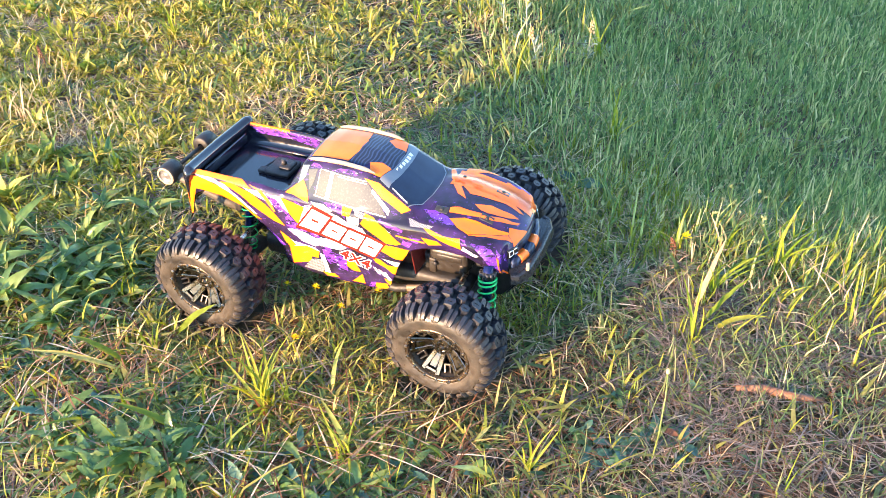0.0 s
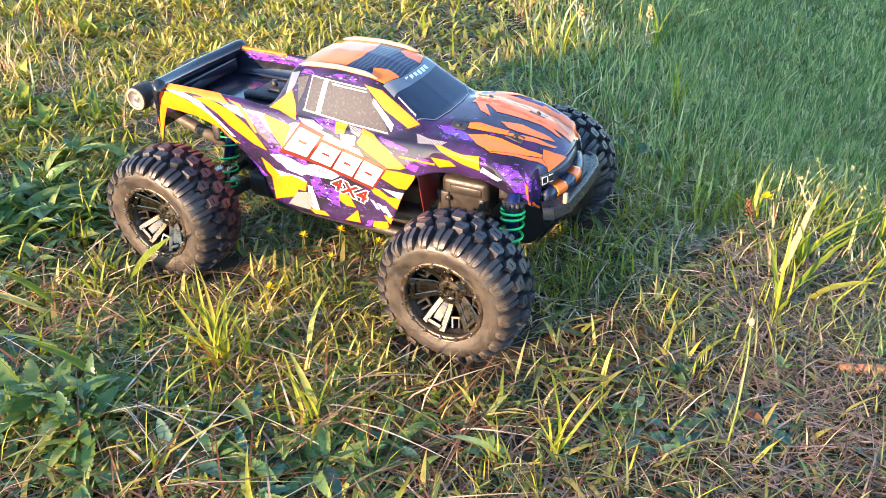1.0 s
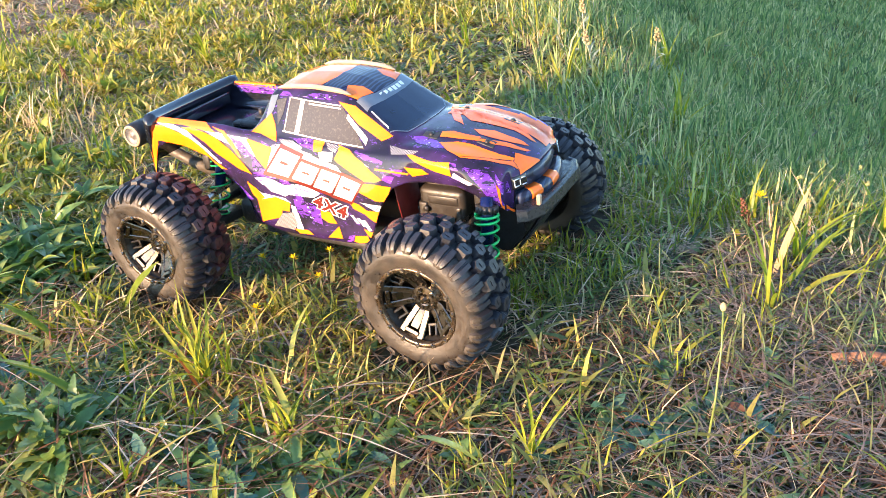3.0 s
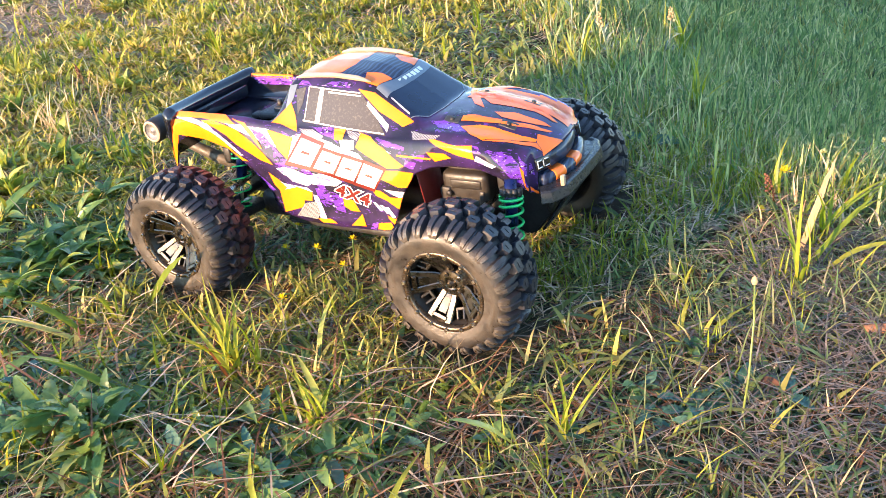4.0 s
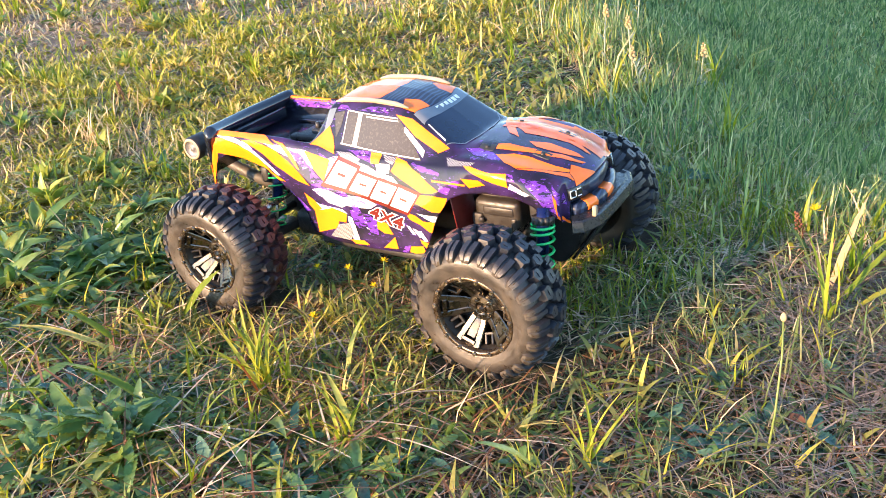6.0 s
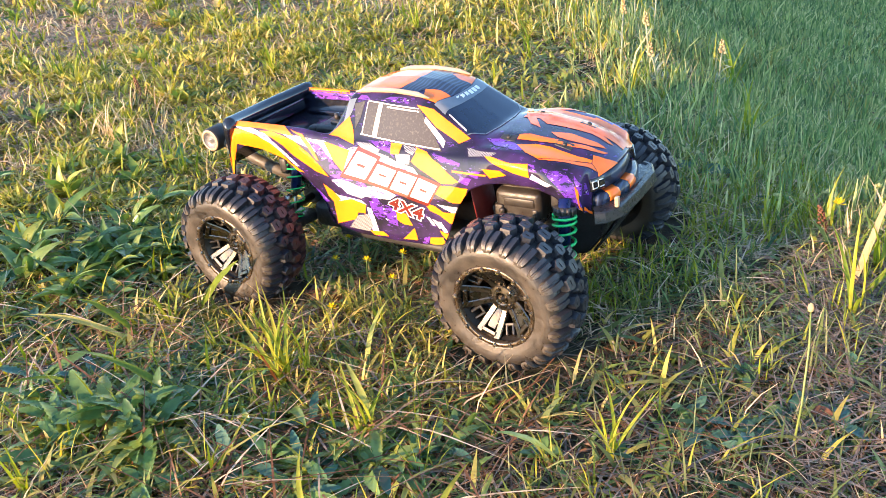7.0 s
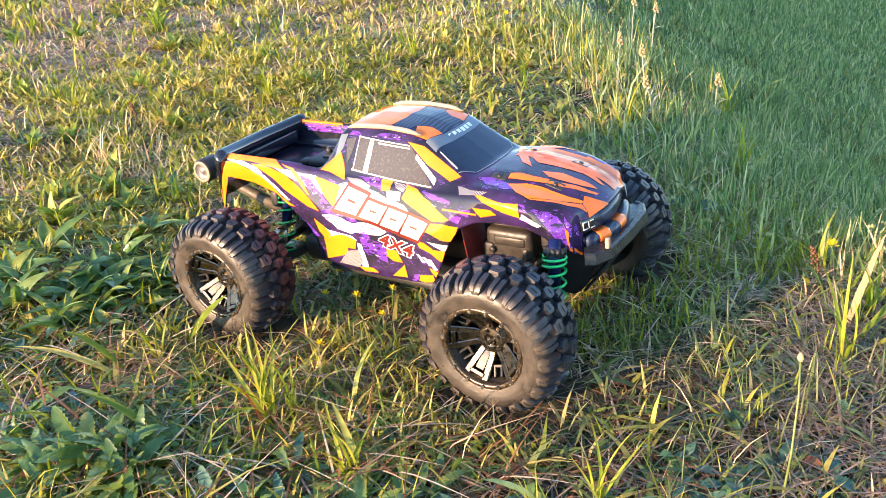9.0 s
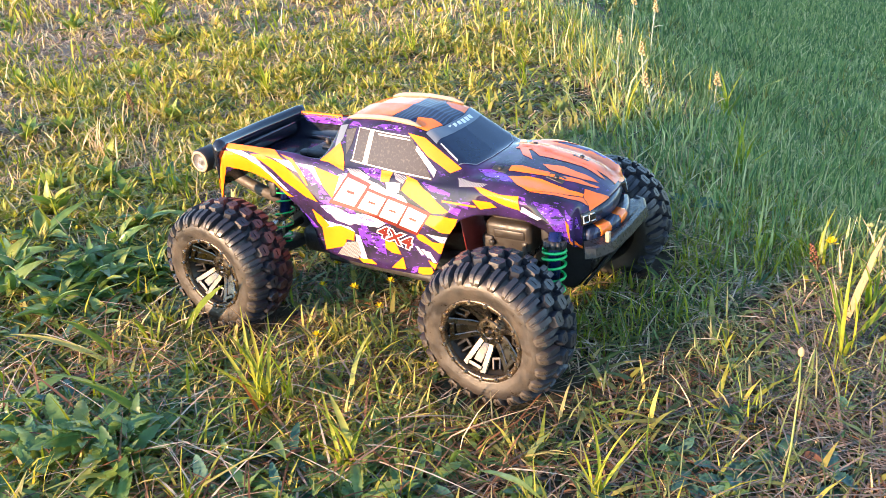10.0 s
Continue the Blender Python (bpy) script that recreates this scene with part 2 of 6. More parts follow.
M_PALE = plant_material("woolly_stalk", [(0.0, (0.24, 0.29, 0.22)), (1.0, (0.40, 0.42, 0.33))], 0.2, 0.8)
M_HEAD = plant_material("straw_flower_head", [(0.0, (0.46, 0.32, 0.17)), (1.0, (0.62, 0.46, 0.26))], 0.2, 0.8)
M_YELLOW = plant_material("yellow_petals", [(0.0, (0.72, 0.52, 0.02)), (1.0, (0.85, 0.68, 0.04))], 0.3, 0.6)
M_CLOVER = plant_material("pale_clover_heads", [(0.0, (0.28, 0.32, 0.13)), (1.0, (0.44, 0.43, 0.22))], 0.3, 0.6)
M_DEADLEAF = plant_material("dead_leaf", [(0.0, (0.08, 0.035, 0.022)), (0.6, (0.16, 0.085, 0.055)), (1.0, (0.24, 0.16, 0.12))], 0.1, 0.7)
M_TWIG = mottled("reddish_bark", [(0.35, (0.10, 0.045, 0.025)), (0.7, (0.24, 0.12, 0.07))], 140, rough=0.8, bump=0.6, bump_scale=400)
M_SORREL = plant_material("rusty_seed_head", [(0.0, (0.12, 0.048, 0.034)), (1.0, (0.22, 0.10, 0.065))], 0.1, 0.7)
M_MOSS = plant_material("dark_moss", [(0.0, (0.035, 0.062, 0.028)), (0.6, (0.068, 0.100, 0.042)), (1.0, (0.12, 0.13, 0.06))], 0.2, 0.5)


# ---- mesh helpers ----
def part(name, bm, mat, parent, label="", smooth=True):
    me = bpy.data.meshes.new(name)
    bm.to_mesh(me)
    bm.free()
    for mt in mat if isinstance(mat, (list, tuple)) else [mat]:
        me.materials.append(mt)
    if smooth:
        me.shade_smooth()
    ob = new(name, me)
    ob.parent = parent
    return tagged(ob, label)


def thing(name, label, category, m=None, group=""):
    ob = tagged(new(name), label, category, group)
    ob.empty_display_size = 0.02
    if m is not None:
        ob.matrix_world = m
    return ob


def sharp(ob, angle=35):
    """Keeps hard edges hard under smooth shading."""
    bm = bmesh.new()
    bm.from_mesh(ob.data)
    for e in bm.edges:
        e.smooth = not (len(e.link_faces) == 2 and e.calc_face_angle(0) > radians(angle))
    bm.to_mesh(ob.data)
    bm.free()
    return ob


def box(bm, m, size, bevel=0.0, seg=2):
    r = bmesh.ops.create_cube(bm, size=1, matrix=m @ Matrix.Diagonal((*size, 1)))
    if bevel:
        es = list({e for v in r["verts"] for e in v.link_edges})
        bmesh.ops.bevel(bm, geom=es, offset=bevel, segments=seg, profile=0.5, affect="EDGES")
    return bm


def tube(bm, pts, radii, n=10, close=False, caps=True):
    """A round tube along points, with a radius at each."""
    pts = [Vector(p) for p in pts]
    if not isinstance(radii, (list, tuple)):
        radii = [radii] * len(pts)
    rings, up = [], None
    for i, p in enumerate(pts):
        a = pts[(i - 1) % len(pts)] if close or i else p
        b = pts[(i + 1) % len(pts)] if close or i < len(pts) - 1 else p
        d = (b - a).normalized()
        up = (Vector((0, 0, 1)) if abs(d.z) < 0.9 else Vector((1, 0, 0))) if up is None else up
        s = d.cross(up).normalized()
        up = s.cross(d).normalized()
        rings.append([bm.verts.new(p + radii[i] * (math.cos(2 * math.pi * k / n) * s + math.sin(2 * math.pi * k / n) * up)) for k in range(n)])
    for i in range(len(rings) - (0 if close else 1)):
        a, b = rings[i], rings[(i + 1) % len(rings)]
        for k in range(n):
            bm.faces.new((a[k], a[(k + 1) % n], b[(k + 1) % n], b[k]))
    if caps and not close:
        bm.faces.new(rings[0][::-1])
        bm.faces.new(rings[-1])
    return bm


def revolve(bm, profile, n=48, closed=False):
    """Turns (radius, y) pairs round the y axis."""
    rows = [[bm.verts.new((r * math.cos(2 * math.pi * k / n), y, r * math.sin(2 * math.pi * k / n))) for k in range(n)] for r, y in profile]
    m = len(rows)
    for i in range(m if closed else m - 1):
        for k in range(n):
            bm.faces.new((rows[i][k], rows[i][(k + 1) % n], rows[(i + 1) % m][(k + 1) % n], rows[(i + 1) % m][k]))
    return bm


def sweep(bm, path, profile, closed=True):
    """Carries a (forward, up) profile along plan points (x, y), square to the path."""
    rows = []
    for i, (x, y) in enumerate(path):
        a, b = path[max(i - 1, 0)], path[min(i + 1, len(path) - 1)]
        d = Vector((b[0] - a[0], b[1] - a[1])).normalized()
        nx, ny = d.y, -d.x
        rows.append([bm.verts.new((x + f * nx, y + f * ny, z)) for f, z in profile])
    n = len(profile)
    for i in range(len(rows) - 1):
        for k in range(n if closed else n - 1):
            bm.faces.new((rows[i][k], rows[i][(k + 1) % n], rows[i + 1][(k + 1) % n], rows[i + 1][k]))
    if closed:
        bm.faces.new(rows[0][::-1])
        bm.faces.new(rows[-1])
    bmesh.ops.recalc_face_normals(bm, faces=bm.faces)
    return bm


# ---- toy truck ----
truck = thing("toy_truck", "orange, black and purple radio-controlled monster truck parked on rough grass", "toy truck")

# body shell: guide lines (x; y; z) from the middle of the roof down to the lower edge
GX = 0.002
XS = np.arange(-0.232, 0.2141, GX)


def guide(xs, vals, soft=3):
    v = np.interp(XS, xs, vals)
    k = np.exp(-0.5 * (np.arange(-8, 9) / max(soft, 0.01)) ** 2)
    return np.convolve(np.pad(v, 8, mode="reflect", reflect_type="odd"), k / k.sum(), mode="valid")


TOPX = (-.232, -.102, -.094, -.062, -.04, -.01, .02, .042, .090, .102, .13, .165, .19, .207, .214)
BELTX = (-.232, -.12, -.088, -.06, 0, .06, .085, .10, .13, .165, .19, .207, .214)
LOWX = (-.232, -.2255, -.2205, -.205, -.178, -.145, -.125, -.101, -.089, -.081, -.043, 0, .043, .0625, .070, .075, .089, .106, .13, .159, .179, .194, .206, .214)
LOWZ = (.110, .112, .142, .150, .148, .140, .128, .112, .100, .080, .073, .072, .073, .076, .094, .111, .132, .139, .142, .141, .135, .125, .115, .112)
zt = guide(TOPX, (.150, .150, .160, .2125, .2160, .2170, .2145, .2075, .1755, .1760, .1760, .1705, .1632, .1540, .1470), 1.6)
ze = guide(TOPX, (.150, .150, .158, .2085, .2120, .2130, .2105, .2050, .1735, .1715, .1715, .1660, .1590, .1515, .1460), 1.6)
ye = guide(TOPX, (.056, .056, .055, .0450, .0445, .0445, .0435, .0430, .0490, .0440, .0430, .0400, .0370, .0340, .0320), 2.5)
y3 = guide(BELTX, (.0620, .0620, .0625, .0625, .0640, .0635, .0610, .0610, .0640, .0620, .0565, .0500, .0470), 2.5)
z3 = guide(BELTX, (.1765, .1755, .1710, .1690, .1665, .1640, .1670, .1700, .1715, .1665, .1585, .1505, .1445), 2)
y4 = guide(BELTX, (.0680, .0690, .0670, .0665, .0680, .0680, .0680, .0690, .0730, .0725, .0670, .0560, .0490), 2.5)
z4 = guide(BELTX, (.1720, .1710, .1660, .1640, .1620, .1600, .1610, .1620, .1630, .1580, .1510, .1440, .1375), 2)
z6 = guide(LOWX, LOWZ, 0.7)
y6 = np.minimum(.0665 + .25 * (.165 - z6), np.interp(XS, (-.232, -.21, .165, .19, .214), (.0735, .09, .09, .0715, .051)))
y6 = np.maximum(y6, y4 - 0.001)


def half_profile(i):
    """Points (y, z) across half of the shell at one station."""
    bulge = float(np.clip((XS[i] - .092) / .012, 0, 1) * np.clip((.212 - XS[i]) / .020, 0, 1))
    mid, rise = .5 + .20 * bulge, .72 + .20 * bulge
    g = [(0, zt[i]), (mid * ye[i], zt[i] * rise + ze[i] * (1 - rise)), (ye[i], ze[i]), (y3[i], z3[i]), (y4[i], z4[i]),
         (.5 * (y4[i] + y6[i]) + .0015, .5 * (z4[i] + z6[i])), (y6[i], z6[i])]
    out = []
    for (a, b), (c, d) in zip(g, g[1:]):
        out += [(a + (c - a) * k / 6, b + (d - b) * k / 6) for k in range(6)]
    out.append(g[-1])
    p = np.array(out)
    for _ in range(2):
        p[1:-1] = .5 * p[1:-1] + .25 * (p[:-2] + p[2:])
    return p


PROF = np.array([half_profile(i) for i in range(len(XS))])


def shell_grid(sign):
    n, m = PROF.shape[:2]
    def nose(x, y):
        # the front end bows back towards its corners
        k = min(max((x - .197) / .017, 0), 1)
        return x - 3.6 * y * y * k * k * (3 - 2 * k)
    v = [(nose(XS[i], PROF[i, j, 0]), sign * PROF[i, j, 0], PROF[i, j, 1]) for i in range(n) for j in range(m)]
    f = [(i * m + j, (i + 1) * m + j, (i + 1) * m + j + 1, i * m + j + 1) for i in range(n - 1) for j in range(m - 1)]
    return v, [q[::-1] for q in f] if sign < 0 else f


bm = bmesh.new()
for sgn in (-1, 1):
    gv, gf = shell_grid(sgn)
    bv = [bm.verts.new(p) for p in gv]
    for q in gf:
        bm.faces.new([bv[k] for k in q])
bmesh.ops.remove_doubles(bm, verts=bm.verts, dist=1e-5)
body = part("body", bm, [M_DARK, M_BED, M_MAROON, M_BED], truck, "glossy painted polycarbonate body shell")
for f in body.data.polygons:
    c = f.center
    f.material_index = int(c.x < -.075 and abs(c.y) < .0615 and c.z < .186 - .25 * max(c.x + .1, 0) and c.z < .1755)
sol = body.modifiers.new("thickness", "SOLIDIFY")
sol.thickness, sol.offset, sol.material_offset = 0.0012, -1, 2

# the right half with its normals, from which every paint patch is cut
SV, SF = shell_grid(-1)
SV = np.array(SV)
SFA = np.array(SF)
FN = np.cross(SV[SFA[:, 2]] - SV[SFA[:, 0]], SV[SFA[:, 3]] - SV[SFA[:, 1]])
FN /= np.linalg.norm(FN, axis=1)[:, None] + 1e-12
if FN[(len(XS) // 2) * (PROF.shape[1] - 1), 2] < 0:
    FN = -FN
VN = np.zeros_like(SV)
for c4 in range(4):
    np.add.at(VN, SFA[:, c4], FN)
VN /= np.linalg.norm(VN, axis=1)[:, None] + 1e-12


def cut_patch(bm, poly, plane, lift, test, half):
    """Adds to bm the piece of the shell inside a polygon seen from the side (x, z) or from above (x, y), on one half or mirrored."""
    from mathutils.geometry import tessellate_polygon
    a, b = (0, 2) if plane == "side" else (0, 1)
    P = np.array(poly)
    lo, hi = P.min(0) - .006, P.max(0) + .006
    cen = SV[SFA].mean(1)
    ok = (cen[:, a] > lo[0]) & (cen[:, a] < hi[0]) & (cen[:, b] > lo[1]) & (cen[:, b] < hi[1]) & test(cen, FN)
    faces = SFA[ok]
    if not len(faces):
        return
    ids = np.unique(faces)
    at = {int(k): n for n, k in enumerate(ids)}
    pos = SV[ids] + VN[ids] * lift
    for tri in tessellate_polygon([[Vector((x, y, 0)) for x, y in poly]]):
        t = [Vector(poly[k]) for k in tri]
        mid = (t[0] + t[1] + t[2]) / 3
        w = bmesh.new()
        wv = [w.verts.new(p) for p in pos]
        for q in faces:
            w.faces.new([wv[at[int(k)]] for k in q])
        for k in range(3):
            p, q = t[k], t[(k + 1) % 3]
            nrm = Vector(((q - p).y, -(q - p).x))
            if nrm.dot(mid - p) > 0:
                nrm = -nrm
            co, no = [0, 0, 0], [0, 0, 0]
            co[a], co[b], no[a], no[b] = p.x, p.y, nrm.x, nrm.y
            if nrm.length < 1e-9 or not w.faces:
                break
            bmesh.ops.bisect_plane(w, geom=[*w.verts, *w.edges, *w.faces], dist=1e-6, plane_co=co, plane_no=no, clear_outer=True)
        vs, fs = [v.co.copy() for v in w.verts], []
        w.verts.index_update()
        fs = [[v.index for v in f.verts] for f in w.faces]
        w.free()
        nv = [bm.verts.new((v.x, v.y * half, v.z)) for v in vs]
        for f in fs:
            bm.faces.new([nv[k] for k in (f if half > 0 else f[::-1])])


LOWER_SIDE = lambda c, n: (n[:, 1] < -.2) & (c[:, 2] < .1775)
ALL_SIDE = lambda c, n: n[:, 1] < -.2
TOP = lambda c, n: (n[:, 2] > .25) & (c[:, 0] > -.09)


def paint(name, mat, polys, plane, lift, test, label="", only=0):
    for p in polys:
        whole = plane == "top" and max(c[1] for c in p) >= 0
        for halves in ([(only,)] if only else [(1, -1)] if whole else [(1,), (-1,)]):
            bm = bmesh.new()
            for half in halves:
                cut_patch(bm, p, plane, lift, test, half)
            bmesh.ops.remove_doubles(bm, verts=bm.verts, dist=2e-6)
            if bm.faces:
                part(name, bm, mat, body, label)
            else:
                bm.free()


paint("white_graphic", M_WHITE, [
    ((-.216, .171), (-.192, .171), (-.171, .166), (-.147, .150), (-.124, .135), (-.128, .134), (-.156, .150), (-.183, .164), (-.209, .169)),
    ((-.145, .168), (-.129, .168), (-.110, .166), (-.088, .164), (-.070, .156), (-.053, .152), (-.066, .144), (-.084, .147), (-.099, .152), (-.114, .157), (-.129, .162)),
    # bright highlight along the wing, drawn as a white patch
    ((.113, .165), (.136, .163), (.153, .159), (.153, .156), (.134, .158)),
    ((.157, .155), (.176, .146), (.172, .144), (.155, .150)),
    ((.042, .156), (.054, .153), (.064, .149), (.058, .150))], "side", .0003, LOWER_SIDE, "scuffed white streaks and painted glare")
paint("white_graphic", M_WHITE, [
    # white paint behind the emblem, widened to hold the sun's glare on it
    ((-.079, .149), (-.051, .161), (-.025, .159), (-.004, .154), (.005, .151), (.025, .147), (.032, .140), (-.004, .142), (-.040, .144), (-.065, .136)),
    ((-.080, .125), (-.066, .129), (-.051, .126), (-.036, .123), (-.021, .124), (-.003, .121), (.005, .118), (-.003, .113), (-.025, .112), (-.040, .113), (-.055, .116), (-.070, .119)),
    ((-.081, .114), (-.070, .110), (-.040, .108), (-.033, .104), (-.053, .108), (-.075, .102)),
    ((-.033, .102), (-.027, .101), (-.017, .077), (-.026, .078), (-.030, .087))], "side", .0003, LOWER_SIDE, "scuffed white streaks and painted glare")
paint("purple_graphic", M_PURPLE, [
    ((-.031, .168), (-.005, .169), (-.003, .164), (.002, .154), (-.005, .159), (-.018, .162)),
    ((-.081, .139), (-.067, .135), (-.040, .129), (-.031, .122), (-.040, .121), (-.055, .125), (-.070, .127), (-.081, .129)),
    ((-.031, .111), (-.019, .113), (-.015, .108), (-.004, .106), (.004, .102), (.007, .087), (-.004, .089), (-.011, .094), (-.018, .091), (-.026, .098)),
    ((.045, .162), (.063, .160), (.079, .156), (.078, .153), (.057, .155)),
    ((.080, .145), (.092, .143), (.088, .136), (.078, .139))], "side", .0004, LOWER_SIDE, "speckled purple flashes")
paint("purple_graphic", M_PURPLE, [
    ((.039, .080), (.046, .082), (.043, .074), (.036, .074)),
    ((-.072, .164), (-.061, .159), (-.056, .151), (-.066, .156)),
    ((-.084, .149), (-.071, .138), (-.061, .127), (-.076, .126), (-.082, .136)),
    ((-.130, .132), (-.113, .120), (-.098, .112), (-.082, .102), (-.092, .100), (-.108, .108), (-.122, .120)),
    ((-.110, .164), (-.095, .160), (-.083, .147), (-.092, .144), (-.102, .155))], "side", .0004, LOWER_SIDE, "speckled purple flashes")
paint("purple_graphic", M_PURPLE, [
    ((.166, .160), (.174, .158), (.186, .156), (.194, .147), (.198, .135), (.200, .121), (.197, .127), (.190, .133), (.183, .143), (.173, .152)),
    ((.193, .153), (.201, .143), (.203, .131), (.199, .134)),
    ((.196, .127), (.200, .118), (.206, .112), (.199, .116)),
    ((.152, .163), (.158, .162), (.162, .157), (.155, .157)),
    ((.087, .151), (.102, .151), (.099, .144), (.090, .146))], "side", .0004, LOWER_SIDE, "speckled purple flashes on the wing")
paint("grey_graphic", M_SILVER, [
    ((.003, .159), (.021, .159), (.020, .150), (.005, .149)),
    ((-.070, .121), (-.051, .118), (-.031, .114), (-.040, .110), (-.059, .113)),
    ((.053, .115), (.077, .114), (.085, .109), (.071, .108)),
    ((-.051, .160), (-.040, .162), (-.019, .158), (-.004, .155), (-.025, .155))], "side", .00045, LOWER_SIDE, "worn silver-grey shards")
paint("golden_graphic", M_GOLD, [
    ((-.230, .168), (-.207, .169), (-.183, .163), (-.165, .157), (-.150, .148), (-.137, .137), (-.117, .129), (-.135, .129), (-.150, .138), (-.172, .144), (-.195, .147), (-.212, .151), (-.228, .151)),
    ((-.179, .169), (-.162, .170), (-.148, .167), (-.129, .162), (-.110, .151), (-.096, .140), (-.083, .128), (-.100, .132), (-.115, .139), (-.131, .146), (-.146, .156), (-.162, .163)),
    ((-.091, .120), (-.078, .114), (-.067, .106), (-.075, .101), (-.084, .108)),
    ((-.233, .151), (-.217, .151), (-.221, .138), (-.226, .112), (-.233, .112))], "side", .0005, LOWER_SIDE, "golden bands over the rear arch")
paint("golden_graphic", M_GOLD, [
    ((-.090, .164), (-.056, .157), (-.064, .134), (-.077, .145)),
    ((-.004, .168), (.010, .168), (.007, .158), (-.003, .158)),
    ((.026, .166), (.040, .163), (.048, .157), (.056, .153), (.065, .146), (.078, .139), (.071, .136), (.058, .135), (.045, .141), (.034, .146), (.026, .150), (.022, .153), (.027, .161)),
    ((.055, .133), (.071, .134), (.088, .133), (.082, .118), (.071, .118), (.059, .122), (.050, .125)),
    ((.039, .115), (.051, .113), (.061, .108), (.080, .108), (.075, .096), (.068, .098), (.058, .104), (.045, .108))], "side", .0005, LOWER_SIDE, "golden shards on the door")
paint("golden_graphic", M_GOLD, [
    ((-.077, .102), (-.053, .108), (-.034, .104), (-.035, .095), (-.045, .095), (-.045, .088), (-.072, .080)),
    ((.005, .103), (.017, .101), (.025, .090), (.014, .090), (.005, .094)),
    ((.027, .088), (.031, .076), (.013, .075)),
    ((.046, .081), (.061, .083), (.066, .073), (.045, .075)),
    ((-.030, .078), (-.012, .079), (-.005, .075), (-.023, .074)),
    ((.055, .093), (.073, .088), (.065, .081), (.059, .086))], "side", .0005, LOWER_SIDE, "golden shards on the door")
paint("golden_graphic", M_GOLD, [
    ((.101, .167), (.120, .165), (.136, .163), (.152, .163), (.155, .151), (.139, .154), (.115, .161)),
    ((.104, .154), (.124, .155), (.131, .151), (.113, .146))], "side", .0005, LOWER_SIDE, "golden flashes on the wing")
paint("orange_graphic", M_ORANGE, [
    ((-.221, .174), (-.205, .178), (-.185, .178), (-.160, .177), (-.145, .175), (-.139, .173), (-.128, .167), (-.145, .168), (-.171, .171), (-.193, .173), (-.216, .172)),
    ((-.135, .173), (-.117, .170), (-.105, .158), (-.096, .144), (-.099, .144), (-.110, .156), (-.121, .168)),
    ((.195, .144), (.198, .139), (.199, .119), (.208, .112), (.205, .110), (.198, .126)),
    ((.070, .149), (.109, .149), (.108, .147), (.070, .147))],
    "side", .0006, LOWER_SIDE, "orange edge stripes")
INNER = lambda c, n: (n[:, 1] > .3) & (c[:, 0] < -.08) & (c[:, 2] > .155)
RAIL = lambda c, n: (n[:, 2] > .3) & (c[:, 2] > .168) & (c[:, 0] < -.08)
paint("rail_graphic", M_GOLD, [((-.216, -.0595), (-.150, -.0595), (-.158, -.0685), (-.216, -.0685))], "top", .0005, RAIL, "golden patch on the bed rail")
paint("rail_graphic", M_PURPLE, [((-.216, .1735), (-.150, .1735), (-.105, .1700), (-.105, .158), (-.150, .164), (-.205, .164))], "side", .0005, INNER, "purple inside the bed rail")
paint("roof_edge_graphic", M_PURPLE, [((-.022, .2055), (.012, .2040), (.018, .2085), (-.010, .2094)), ((-.052, .2050), (-.034, .2052), (-.040, .2090), (-.048, .2090))], "side", .0003, ALL_SIDE, "purple roof edge")
paint("chequer_graphic", M_CHECK, [
    ((-.048, .166), (-.030, .166), (-.016, .161), (-.022, .155), (-.040, .161)),
    ((.011, .167), (.028, .165), (.024, .159), (.015, .162)),
    ((-.045, .092), (-.030, .095), (-.025, .083), (-.030, .077), (-.056, .078)),
    ((.083, .169), (.099, .168), (.118, .169), (.113, .166), (.088, .163))], "side", .0006, LOWER_SIDE, "fine chequered film")
paint("pillar_graphic", M_GREY, [((-.070, .173), (-.063, .204), (-.053, .206), (-.057, .193))], "side", .0004, ALL_SIDE, "grey rear cab pillar")
paint("pillar_graphic", M_GOLD, [
    ((.021, .2035), (.040, .2000), (.064, .1860), (.083, .1752), (.073, .1715), (.046, .1842)),
    ((-.084, .17), (-.06, .189), (-.054, .178), (-.05, .163), (-.072, .169))], "side", .0005, ALL_SIDE, "orange cab pillars")
paint("side_window", M_TINT, [((-.037, .205), (.025, .2), (.056, .164), (.012, .167), (-.044, .172), (-.04, .19)),
                              ((-.054, .201), (-.041, .204), (-.045, .189), (-.051, .178))], "side", .0004, ALL_SIDE, "smoked side window")
paint("window_trim", M_LETTER, [((-.023, .204), (-.018, .204), (-.023, .172), (-.029, .172)), ((-.013, .2010), (.024, .1980), (.025, .1968), (-.013, .1995)),
                                ((.033, .193), (.058, .173), (.057, .167), (.032, .189)), ((-.044, .1740), (.012, .1690), (.055, .1660), (.055, .1650), (.012, .1678), (-.044, .1728)), ((-.037, .2052), (.024, .2005), (.024, .1995), (-.037, .2042)), ((-.0425, .1735), (-.0375, .2040), (-.0366, .2040), (-.0414, .1735))], "side", .0006, ALL_SIDE, "white window strips")
paint("windscreen", M_SCREEN, [((.057, 0), (.0565, -.02), (.0525, -.044), (.0790, -.0500), (.0905, -.036), (.0945, -.015), (.0950, 0))],
      "top", .0005, TOP, "smoked windscreen")
paint("screen_edge", M_LETTER, [((.057, -.0448), (.077, -.0490), (.0765, -.0474), (.057, -.0435))], "top", .0008, TOP, "thin pale windscreen edge")
paint("screen_rim", M_GREY, [((.0790, -.0500), (.0905, -.036), (.0945, -.015), (.0950, 0), (.0962, 0), (.0957, -.015), (.0915, -.037), (.0790, -.0515))], "top", .0006, TOP, "grey-blue windscreen rim")
